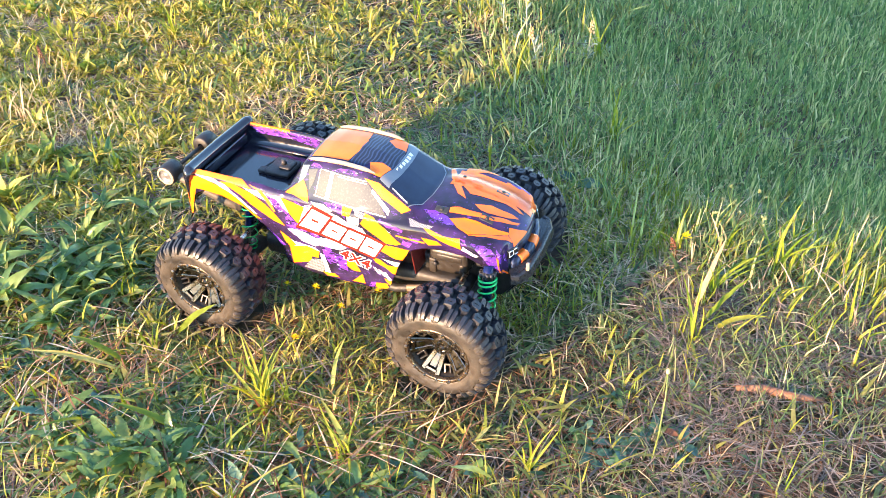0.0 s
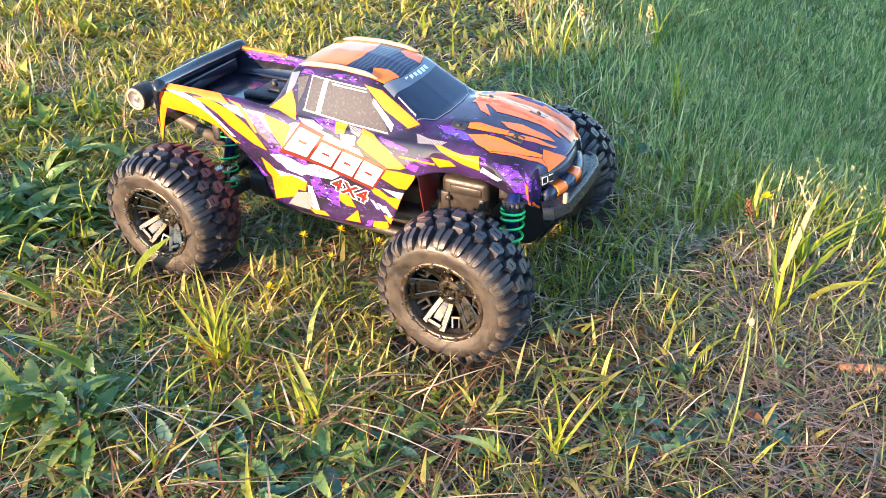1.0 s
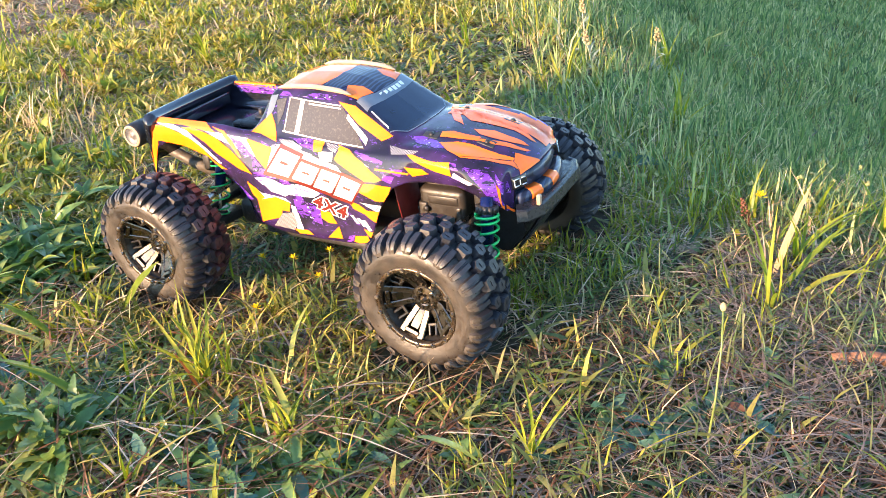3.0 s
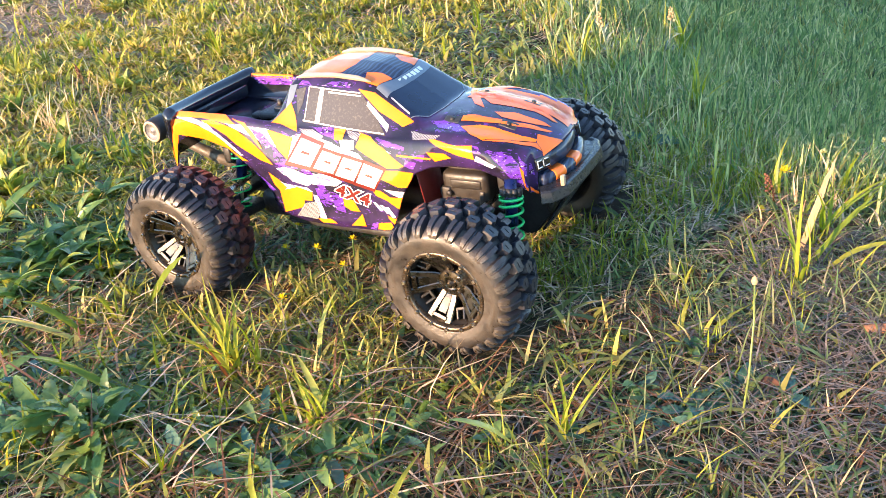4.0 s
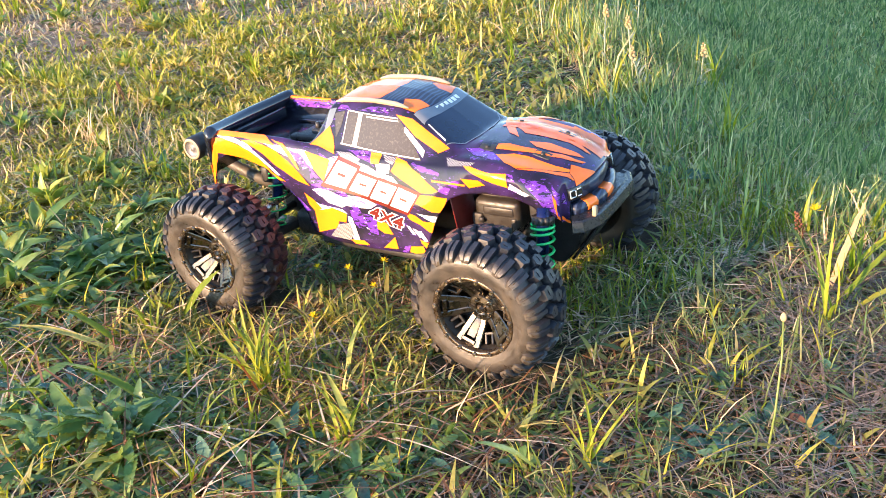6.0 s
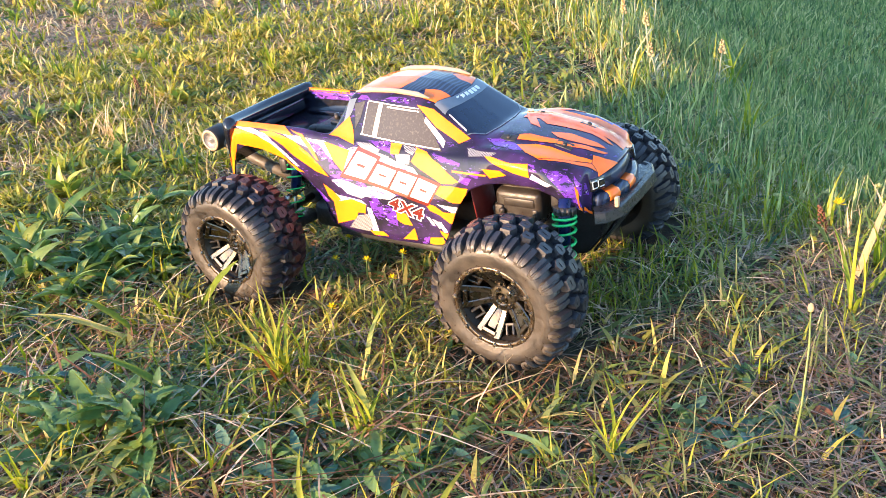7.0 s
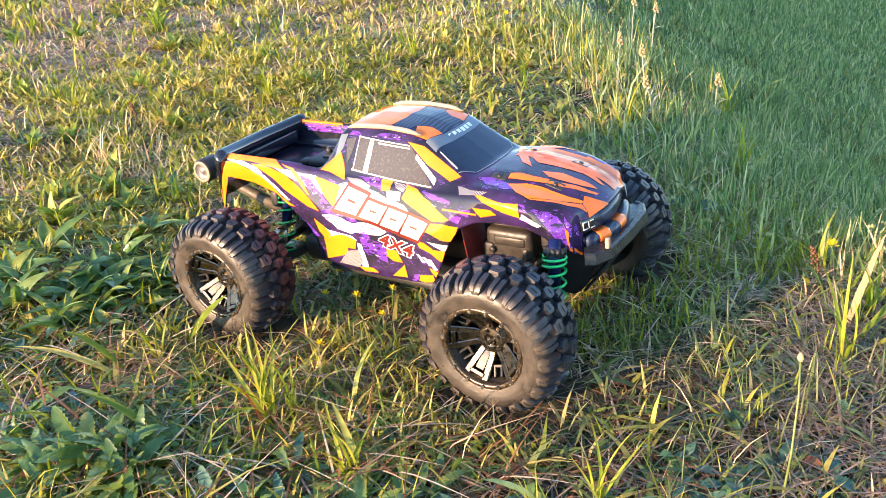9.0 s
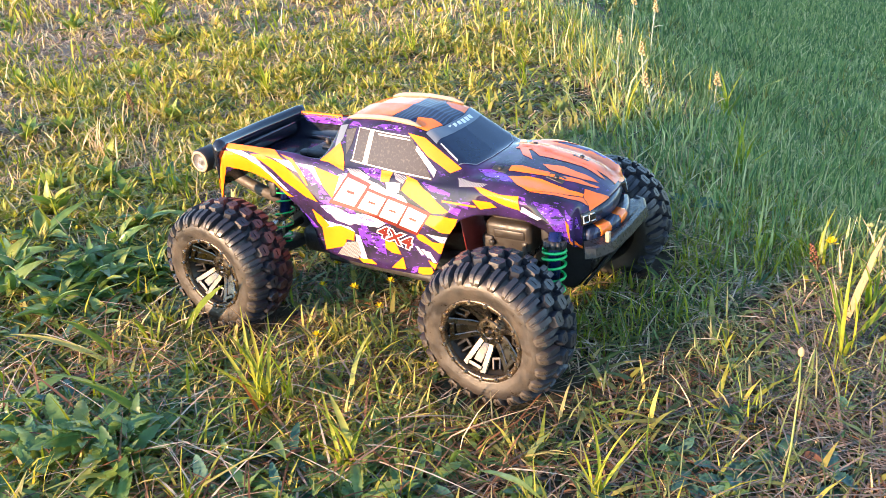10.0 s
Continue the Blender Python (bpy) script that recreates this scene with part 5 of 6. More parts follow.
    x, y = x[keep], y[keep]
    n = len(x)
    blades("lawn_weeds", x, y, rng.uniform(.015, .040, n), rng.uniform(.005, .011, n) * (.55 + .28 * far(x, y)), rng.uniform(.6, 1.5, n), full(n), M_LAWN,
           "broad green weed leaves scattered through the lawn", "weeds", seg=3)
    # longer soft grass along the brow of the bank
    n = 34000
    x, y = spread(n, .8, 2.6, .8, -30, 40)
    keep = (lush(x, y) > -.20 + rng.normal(0, .05, n)) & (lush(x, y) < .25 + rng.normal(0, .1, n)) & some(n, .25 + .75 * patchy(x, y, 8, 4)) & ~shaded_spot(x, y)
    x, y = x[keep], y[keep]
    n = len(x)
    blades("long_grass", x, y, rng.uniform(.030, .078, n), rng.uniform(.0014, .0030, n), rng.uniform(.08, .6, n), full(n), M_LAWN,
           "long soft green grass along the bank", "grass", seg=4)
    # short fine green growth beside the truck
    n = 52000
    x, y = spread(n, .6, 1.7, .5, -24, 40)
    keep = (lush(x, y) > -.50) & (lush(x, y) < -.02 + rng.normal(0, .05, n)) & some(n, .2 + .8 * patchy(x, y, 14, 9)) & (x > -.12) & some(n, np.where(y < -.02, .3, 1))
    x, y = x[keep], y[keep]
    n = len(x)
    blades("short_grass", x, y, rng.gamma(4, .0052, n), rng.uniform(.0009, .0021, n), rng.uniform(.3, 1.6, n), full(n), M_LAWN,
           "short fine green grass beside the truck", "grass")
    # sparse pale blades standing over it
    n = 5200
    x, y = rng.uniform(.15, .40, n), rng.uniform(-.06, .45, n)
    keep = (lush(x, y) < .05) & (x < .24 + .45 * (y + .06)) & some(n, .15 + .85 * patchy(x, y, 23, 1.9) ** 1.3)
    x, y = x[keep], y[keep]
    n = len(x)
    blades("pale_blades", x, y, rng.uniform(.016, .046, n), rng.uniform(.0010, .0022, n), rng.uniform(.1, .9, n), full(n), M_TUFT,
           "sparse pale lime-green blades beside the front wheel", "grass", seg=4)
    n = 2400
    x, y = rng.uniform(.14, .40, n), rng.uniform(-.10, .40, n)
    keep = (x < .24 + .45 * (y + .10)) & some(n, patchy(x, y, 15, 6.6))
    x, y = x[keep], y[keep]
    n = len(x)
    blades("shade_straw", x, y, rng.uniform(.02, .07, n), rng.uniform(.0010, .0020, n), rng.uniform(.6, 1.3, n), full(n), M_THATCH,
           "pale straw lying on the soil beside the front wheel", "straw", seg=3, lift=.006, flat=.7)
    # low moss-like growth over the foreground soil
    n = 90000
    x, y = spread(n, .33, 1.25, .4, -26, 76)
    keep = (lush(x, y) < -.15) & some(n, .15 + .85 * patchy(x, y, 17, 12) ** 1.2)
    x, y = x[keep], y[keep]
    n = len(x)
    for sel, name, mat, label in (((x < .12) & some(n, np.where(y < -.2, .5, 1)), "mossy_growth", M_GRASS, "low mossy green growth over the soil"), (x >= .12, "dark_moss", M_MOSS, "low dark mossy growth under the straw")):
        k = int(sel.sum())
        blades(name, x[sel], y[sel], rng.uniform(.006, .017, k), rng.uniform(.0012, .0030, k), rng.uniform(.4, 1.6, k), full(k), mat, label, "moss", seg=2)
    # the field on every other side
    n = 125000
    x, y = spread(n, .30, 6.5, .95, 0, 360)
    a = np.degrees(np.arctan2(.55 - x, y + .85))
    keep = ~((a > -26) & (a < 74) & (far(x, y) < 4.7)) & some(n, .25 + .75 * patchy(x, y, 3, 7))
    x, y = x[keep], y[keep]
    n = len(x)
    for sel, name, mat, label in ((lush(x, y) < 0, "field_grass", M_GRASS, "rough yellow-green grass over the level field"), (lush(x, y) >= 0, "bank_grass", M_LAWN, "green grass down the shaded bank")):
        k = int(sel.sum())
        blades(name, x[sel], y[sel], rng.uniform(.025, .06, k), rng.uniform(.004, .009, k) * (.4 + .35 * far(x[sel], y[sel])), rng.uniform(.3, 1.3, k), full(k), mat, label, "grass", seg=2)
    # lying straw
    n = 58000
    x, y = spread(n, .35, 4.6, .78)
    keep = some(n, .15 + .8 * patchy(x, y, 7, 3)) & some(n, np.where(x > .15, 1, .8)) & some(n, 1 - .5 * open_spot(x, y)) & some(n, np.where((x < .1) & (y < -.1), .9, 1)) & ((lush(x, y) < -.28) | some(n, .25)) & ((lush(x, y) < -.05) | some(n, .3))
    x, y = x[keep], y[keep]
    n = len(x)
    blades("dry_straw", x, y, rng.uniform(.030, .12, n), (rng.uniform(.0014, .0034, n) * (.55 + .42 * far(x, y))), rng.uniform(.8, 1.2, n), full(n), M_STRAW,
           "flattened pale dry straw and thatch", "straw", lift=.003, flat=.82)
    # pale thatch lying between the clumps of the sunny field
    n = 120000
    x, y = spread(n, .40, 4.6, .60, -16, 76)
    keep = (lush(x, y) < -.12) & some(n, np.clip(.55 + 1.6 * (-x - .05), .14, 1)) & some(n, np.where(x < -.2, 1 - .55 * leafy(x, y), 1)) & some(n, np.where((x < .1) & (y < -.2), .55, 1)) & some(n, np.where((x > .27) & (y < -.03), .55, 1)) & some(n, np.where((x > -.5) & (y > .5), .5, 1))
    x, y = x[keep], y[keep]
    n = len(x)
    blades("thatch", x, y, rng.uniform(.018, .060, n), rng.uniform(.0016, .0036, n) * (.45 + .42 * far(x, y)), rng.uniform(.7, 1.3, n), full(n), M_THATCH,
           "pale pinkish thatch lying among the grass clumps", "straw", seg=2, lift=.002, flat=.72)
    # tall pale stems at the back of the sunny field
    n = 120
    x, y = rng.normal(-.28, .22, n), rng.normal(1.14, .17, n)
    keep = lush(x, y) < .06
    x, y = x[keep], y[keep]
    n = len(x)
    blades("tall_stems", x, y, rng.uniform(.05, .115, n), rng.uniform(.0020, .0042, n), rng.uniform(.02, .45, n), full(n), M_CLUMP,
           "tall pale upright grass stems at the back", "grass", seg=4)
    # low small-leaved weeds and broader blades mixed in
    n = 60000
    x, y = spread(n, .35, 4.0, .9)
    keep = some(n, .25 + patchy(x, y, 6, 5) ** 1.3 + .35 * (x < -.3) * (y < .3)) & (lush(x, y) < .3) & some(n, 1 - .8 * bare(x, y)) & some(n, np.where((x > .10) & (y < .15), .3, 1)) & some(n, np.where(x < -.3, .3 + .7 * leafy(x, y), 1))
    x, y = x[keep], y[keep]
    n = len(x)
    blades("low_weeds", x, y, rng.uniform(.010, .030, n), rng.uniform(.004, .010, n) * (.5 + .35 * far(x, y)), rng.uniform(.7, 1.6, n), full(n), M_LEAF,
           "mat of small low green weed leaves", "weeds", seg=4, flat=.15)
    n = 60000
    x, y = spread(n, .35, 4.6, .65)
    keep = some(n, .06 + .9 * patchy(x, y, 5, 8) ** 1.6 - .5 * ((x < .15) & (y < -.22))) & some(n, np.where(x < -.4, .4, 1)) & (lush(x, y) < -.1) & some(n, 1 - .9 * bare(x, y)) & ((x < .15) | some(n, .3)) & some(n, 1 - .7 * open_spot(x, y))
    x, y = x[keep], y[keep]
    n = len(x)
    blades("broad_grass", x, y, rng.uniform(.018, .046, n), rng.uniform(.0036, .0078, n) * (.60 + .36 * far(x, y)), rng.uniform(.4, 1.8, n), full(n), M_GRASS,
           "broad-bladed green grass among the thatch", "grass", seg=4)
    # the tall sunlit clump on the brow of the bank
    n = 150
    x, y = rng.uniform(.40, .68, n), rng.normal(.20, .07, n)
    blades("brow_clump", x, y, rng.uniform(.035, .085, n), rng.uniform(.0014, .0038, n), rng.uniform(.2, .9, n), rng.normal(.6, .7, n), M_TUFT,
           "tall sunlit yellow-green grass clump on the brow of the bank", "grass", seg=5)
    n = 100
    x, y = rng.uniform(.36, .70, n), rng.normal(.17, .08, n)
    blades("brow_straw", x, y, rng.uniform(.03, .080, n), rng.uniform(.0012, .0024, n), rng.uniform(.1, 1.2, n), full(n), M_THATCH,
           "pale dry stems among the tall clump", "straw", seg=4)
    # fine upright blades over the strawy ground, and under the truck where the low sun reaches
    n = 15000
    x, y = spread(n, .35, 1.5, .4, -26, 30)
    keep = (x > .08) & (lush(x, y) < -.03) & some(n, .25 + .75 * patchy(x, y, 19, 6.2)) & some(n, np.where(y > .05, .45, 1)) & ~shaded_spot(x, y)
    x, y = x[keep], y[keep]
    n = len(x)
    blades("fine_grass", x, y, rng.gamma(6, .0050, n), rng.uniform(.0008, .0018, n), rng.uniform(.15, 1.1, n), full(n), M_FINE,
           "fine upright yellow-green grass over the straw", "grass", seg=4)
    n = 420
    x, y = rng.uniform(-.12, .12, n), rng.uniform(-.15, .10, n)
    blades("under_grass", x, y, rng.uniform(.012, .038, n), rng.uniform(.0012, .0030, n), rng.uniform(.2, 1.1, n), full(n), M_FINE,
           "sparse sunlit grass under the truck", "grass", seg=3)
    # low leafy growth at the back of the sunny field
    n = 5200
    x, y = rng.uniform(-.75, .10, n), rng.uniform(.45, 1.5, n)
    keep = (lush(x, y) < .02) & some(n, patchy(x, y, 16, 3.7) ** 1.2)
    x, y = x[keep], y[keep]
    n = len(x)
    blades("back_weeds", x, y, rng.uniform(.014, .036, n), rng.uniform(.005, .011, n), rng.uniform(.4, 1.4, n), full(n), M_SUNLEAF,
           "low leafy yellow-green growth at the back", "weeds", seg=4)
    # reddish litter under the truck and in front of it
    n = 3200
    x, y = rng.normal(-.01, .15, n), rng.normal(-.12, .11, n)
    blades("red_litter", x, y, rng.uniform(.012, .045, n), rng.uniform(.0012, .0034, n), rng.uniform(.8, 1.3, n), full(n), M_LITTER,
           "reddish-brown litter lying on the soil under the truck", "litter", seg=2, lift=.003, flat=.8)
    # red-brown litter between the weeds in the foreground
    n = 2600
    x, y = rng.uniform(-.42, .16, n), rng.uniform(-.43, -.20, n)
    keep = some(n, patchy(x, y, 21, 3.3) ** 1.5)
    x, y = x[keep], y[keep]
    n = len(x)
    blades("weed_litter", x, y, rng.uniform(.010, .034, n), rng.uniform(.0016, .0046, n), rng.uniform(.8, 1.3, n), full(n), M_LITTER,
           "reddish-brown dead scraps lying between the weeds", "litter", seg=2, lift=.005, flat=.8)
    # long brown stalks lying over the weeds in the foreground
    n = 420
    x, y = rng.uniform(-.45, .22, n), rng.uniform(-.43, -.19, n)
    for sel, name, mat, label in ((np.arange(n) % 3 > 0, "fallen_stalks", M_NEEDLE, "long brown stalks lying across the weeds"), (np.arange(n) % 3 == 0, "pale_stalks", M_THATCH, "long pale dry stalks lying across the weeds")):
        k = int(sel.sum())
        blades(name, x[sel], y[sel], rng.uniform(.05, .14, k), rng.uniform(.0010, .0022, k), rng.uniform(.7, 1.2, k), full(k), mat, label, "straw", seg=5, lift=.010, flat=.76)
    # thin pinkish straw lying criss-cross in front of the truck
    n = 9000
    x, y = spread(n, .35, 1.25, .5, -26, 12)
    keep = (x > .16) & (y < .16) & some(n, .2 + .8 * patchy(x, y, 12, 7.7))
    x, y = x[keep], y[keep]
    n = len(x)
    blades("criss_cross_straw", x, y, rng.uniform(.03, .10, n), rng.uniform(.0008, .0017, n), rng.uniform(.7, 1.3, n), full(n), M_STRAW,
           "thin brownish straw lying criss-cross over the soil", "straw", seg=3, lift=.006, flat=.80)
    # sunlit blades on the open soil between the near wheels
    n = 950
    x, y = rng.normal(.02, .075, n), rng.uniform(-.30, -.10, n)
    blades("gap_grass", x, y, rng.uniform(.012, .042, n), rng.uniform(.0012, .0030, n), rng.uniform(.2, 1.2, n), full(n), M_CLUMP,
           "sparse sunlit blades on the soil between the wheels", "grass", seg=4)
    # blades that stand against the wheels
    k = 150
    x = np.concatenate([w + rng.uniform(-.075, .075, k) for w in (.161, -.166)])
    y = rng.uniform(-.215, -.180, 2 * k)
    blades("wheel_grass", x, y, rng.uniform(.012, .036, 2 * k), rng.uniform(.0014, .0036, 2 * k), rng.uniform(.2, 1.2, 2 * k), full(2 * k), M_GRASS,
           "short grass standing against the wheels", "grass", seg=4)
    # a strawy reddish tuft behind the tail
    n = 130
    x, y = rng.normal(-.74, .06, n), rng.normal(.17, .045, n)
    blades("straw_tuft", x, y, rng.uniform(.03, .085, n), rng.uniform(.0014, .0028, n), rng.uniform(.2, 1.1, n), full(n), M_STAND,
           "loose tuft of reddish straw stems behind the truck", "straw", seg=4)
    n = 130000
    x, y = spread(n, .5, 4.8, .6, -8, 76)
    keep = some(n, .25 + .75 * patchy(x, y, 6.5, 2) ** 1.2) & some(n, np.where((x > -.5) & (y > .5), .45, 1)) & some(n, 1 - .82 * leafy(x, y)) & some(n, np.clip(.35 + 1.6 * (-x - .1), .1, 1) + .12 * ((x > .3) & (y > .02))) & (lush(x, y) < -.1)
    x, y = x[keep], y[keep]
    n = len(x)
    blades("standing_straw", x, y, rng.gamma(5, .0055, n), rng.uniform(.0012, .0026, n) * (.35 + .5 * far(x, y)), rng.uniform(.2, 1.6, n), full(n), M_STAND,
           "short standing golden dry grass", "grass")
    n = 11000
    x, y = spread(n, .35, 3.2, 1.2)
    blades("brown_needles", x, y, rng.uniform(.03, .10, n), rng.uniform(.0007, .0014, n), rng.uniform(.9, 1.2, n), full(n), M_NEEDLE,
           "scattered reddish-brown needles and stems", "needles", lift=.005, flat=.85)
    # thin upright stems that catch the sun
    n = 2600
    x, y = spread(n, .35, 4.0, .9)
    keep = clear(x, y) & ~shaded_spot(x, y) & (lush(x, y) < -.02) & some(n, np.where((x > .18) & (y < .3), .25, 1))
    x, y = x[keep], y[keep]
    n = len(x)
    blades("tall_grass", x, y, rng.uniform(.030, .070, n), rng.uniform(.0016, .0034, n) * np.where(x > .1, .55, 1) * (.5 + .5 * far(x, y)), rng.uniform(.1, .7, n), full(n), M_TUFT,
           "thin upright lime-green grass stems", "grass", seg=4)
    # carpet of small low leaves in the foreground
    n = 5200
    x, y = rng.uniform(-.42, .20, n), rng.uniform(-.44, -.20, n)
    keep = some(n, patchy(x, y, 17, 8.2) ** 1.2)
    x, y = x[keep], y[keep]
    n = len(x)
    for sel, name, mat, label in ((np.arange(n) % 5 < 3, "leaf_carpet", M_LEAF, "carpet of small low green leaves"), (np.arange(n) % 5 >= 3, "bright_leaf_carpet", M_SUNLEAF, "small low yellow-green leaves among the green ones")):
        k = int(sel.sum())
        blades(name, x[sel], y[sel], rng.uniform(.014, .034, k), rng.uniform(.0040, .0085, k), rng.uniform(.5, 1.5, k), full(k), mat, label, "weeds", seg=4, flat=.15)
    # the same rough field behind and beside
    n = 60000
    x, y = spread(n, .30, 3.6, .85, 0, 360)
    a = np.degrees(np.arctan2(.55 - x, y + .85))
    keep = ~((a > -26) & (a < 74)) & (lush(x, y) < -.1) & some(n, .3 + .7 * patchy(x, y, 4, 1.4))
    x, y = x[keep], y[keep]
    n = len(x)
    for sel, name, mat, label in ((np.arange(n) % 2 == 0, "field_clumps", M_CLUMP, "golden-green grass over the level field"), (np.arange(n) % 2 == 1, "field_straw", M_THATCH, "pale thatch over the level field")):
        k = int(sel.sum())
        blades(name, x[sel], y[sel], rng.uniform(.02, .05, k), rng.uniform(.004, .008, k), rng.uniform(.4, 1.4, k), full(k), mat, label, "grass", seg=2, flat=.2)


grow()


# ---- weeds, tufts, flowers ----
pr = random.Random(11)


def leaf_mesh(name, length, width, kind, seed, mat):
    """A leaf along +x: folded at the midrib, arched, with a plain, ribbed or toothed edge."""
    q = random.Random(seed)
    bm = bmesh.new()
    n = 22 if kind == "toothed" else 10
    arch, droop, twist = q.uniform(.25, .6), q.uniform(.25, .7), q.uniform(-.25, .25)
    rows = []
    ruffle = .16 if kind == "toothed" else .08
    for k in range(n + 1):
        t = k / n
        if kind == "blade":
            half = .5 * width * (1 - t ** 2.5) * (.6 + .4 * min(1, t * 4))
        elif kind == "toothed":
            half = .5 * width * (math.sin(math.pi * min(1, .12 + .85 * t) ** 1.3) ** .8) * (1.0 if k % 2 else .62 + .25 * t)
            half = max(half, .0012) if t < 1 else 0
        else:
            half = .5 * width * math.sin(math.pi * (.06 + .94 * t) ** .85) ** .9 if 0 < t < 1 else (.0015 if t == 0 else 0)
        ca = length * t
        z = length * (arch * t - droop * t * t)
        side = twist * length * t * t
        fold = .35 * half
        roll = twist * 1.5 * t
        if kind == "ribbed":
            if half > 0:
                rows.append([bm.verts.new((ca, side + e * half * math.cos(roll), z + fold * e * e + e * half * math.sin(roll) + (.0009 if j % 2 else -.0004) * min(1, half / .006) + q.uniform(-.05, .05) * half)) for j, e in enumerate((-1, -.72, -.42, -.14, .14, .42, .72, 1))])
            else:
                rows.append([bm.verts.new((ca, side, z))])
            continue
        rows.append([bm.verts.new((ca, side - half * math.cos(roll), z + fold - half * math.sin(roll) + q.uniform(-ruffle, ruffle) * half)), bm.verts.new((ca, side, z)),
                     bm.verts.new((ca, side + half * math.cos(roll), z + fold + half * math.sin(roll) + q.uniform(-ruffle, ruffle) * half))] if half > 0 else [bm.verts.new((ca, side, z))])
    for a, b in zip(rows, rows[1:]):
        for j in range(len(a) - 1):
            bm.faces.new((a[j], a[j + 1], b[j + 1], b[j]) if len(b) > 1 else (a[j], a[j + 1], b[0]))
    me = bpy.data.meshes.new(name)
    bm.to_mesh(me)
    bm.free()
    me.materials.append(mat)
    me.shade_smooth()
    return me


PLANTAIN = [leaf_mesh("leaf", (.078, .090, .068)[s % 3], (.021, .017, .024)[s % 3], "ribbed", s, M_SUNLEAF if s > 4 else M_LEAF) for s in range(6)]
TOOTHED = [leaf_mesh("leaf", .070, .0200, "toothed", 20 + s, M_SUNLEAF if s > 4 else M_LEAF) for s in range(6)]
FERNY = [leaf_mesh("leaf", .058, .0150, "toothed", 26 + s, M_LEAF if s else M_TEAL) for s in range(3)]
# toothed leaf in a darker, bluer colour that carries the shade it lies in
TOOTHED_SHADED = [leaf_mesh("leaf", .046, .022, "toothed", 30 + s, M_TEAL) for s in range(3)]
ROUND = [leaf_mesh("leaf", .020, .012, "plain", 40 + s, M_LEAF if s % 2 else M_TEAL) for s in range(4)]
ROUND_SUN = [leaf_mesh("leaf", .046, .013, "plain", 140 + s, M_SUNLEAF) for s in range(4)]
WIDE = [leaf_mesh("blade", .105, .0048, "blade", 60 + s, M_TUFT) for s in range(6)]
LOW_BLADE = [leaf_mesh("leaf", .085, .0075, "blade", 160 + s, (M_LEAF, M_SUNLEAF, M_TUFT, M_SUNLEAF)[s]) for s in range(4)]


def plant(name, x, y, meshes, count, up, size, label, category, group, part_name="leaf"):
    """A rosette or tuft: leaves round one root, each rising by an angle in the range up."""
    root = thing(name, label, category, Matrix.Translation((x, y, float(lay(x, y)))), group)
    for k in range(count):
        a = 360 * k / count + pr.uniform(-24, 24)
        s = pr.uniform(.65, 1.1) * size
        lf = new(part_name, pr.choice(meshes))
        lf.parent = root
        lf.matrix_basis = pose(pr.uniform(-.006, .006), pr.uniform(-.006, .006), pr.uniform(.001, .006), pr.uniform(-25, 25), -pr.uniform(*up), a) @ Matrix.Scale(s, 4)
    return root


for x, y, c, s in ((-.535, -.124, 9, 1.0), (-.412, -.145, 11, 1.0), (-.355, -.095, 8, .85), (-.47, -.02, 9, .9), (-.44, -.235, 11, 1.0), (-.62, -.20, 9, 1.0), (-.56, .10, 7, .7),
                   (-.38, -.19, 11, 1.0), (-.50, -.20, 10, 1.0), (-.40, .02, 7, .8), (-.33, -.14, 8, .7), (-.36, -.24, 9, .9), (-.47, -.29, 9, 1.0), (-.41, -.10, 9, .8), (-.31, -.21, 7, .7), (-.54, -.27, 9, 1.0),
                   (-.72, -.10, 7, .8), (-.45, -.08, 9, .8)):
    plant("plantain", x, y, PLANTAIN, c + 2, (0, 46), s * .82, "broad lance-leaved green weed growing in the rough grass", "weed", "plantains")
for x, y, c, s in ((-.120, -.380, 18, 1.0), (-.101, -.368, 18, 1.05), (-.070, -.372, 14, .95), (-.150, -.398, 12, .8), (-.055, -.392, 12, .9), (-.125, -.425, 12, .8), (-.080, -.345, 9, .7), (-.205, -.385, 10, .7), (-.125, -.350, 10, .7), (.05, -.36, 9, .6), (-.02, -.42, 10, .7), (-.38, -.31, 8, .6), (.10, -.315, 9, .6), (.15, -.30, 8, .5), (.02, -.335, 8, .5)):
    plant("dandelion", x, y, TOOTHED, c + 8, (-4, 40), s * .76, "toothed-leaved green weed rosette low in the grass", "weed", "dandelions")
for k in range(20):
    plant("plantain", -.385 + pr.gauss(0, .05), -.175 + pr.gauss(0, .045), PLANTAIN, 7, (-4, 45), pr.uniform(.5, .8), "broad lance-leaved green weed growing in the rough grass", "weed", "plantains")
for x, y, s in ((.03, -.365, .8), (.075, -.345, .7), (.13, -.325, .8), (.10, -.375, .7), (-.19, -.345, .7), (-.24, -.37, .8), (-.30, -.28, .8), (-.34, -.30, .7), (.055, -.305, .6), (.17, -.28, .6)):
    plant("yarrow", x, y, FERNY, 12, (-6, 22), s, "low ferny blue-green weed rosette on the soil", "weed", "ferny weeds")
for x, y, c, s in ((.372, -.168, 9, .62), (.402, -.150, 8, .55), (.440, -.146, 7, .6), (.350, -.188, 7, .45)):
    plant("dandelion", x, y, TOOTHED_SHADED, c, (-2, 12), s, "lobed weed rosette near the ground, shade put into its dark blue-green", "weed", "dandelions")
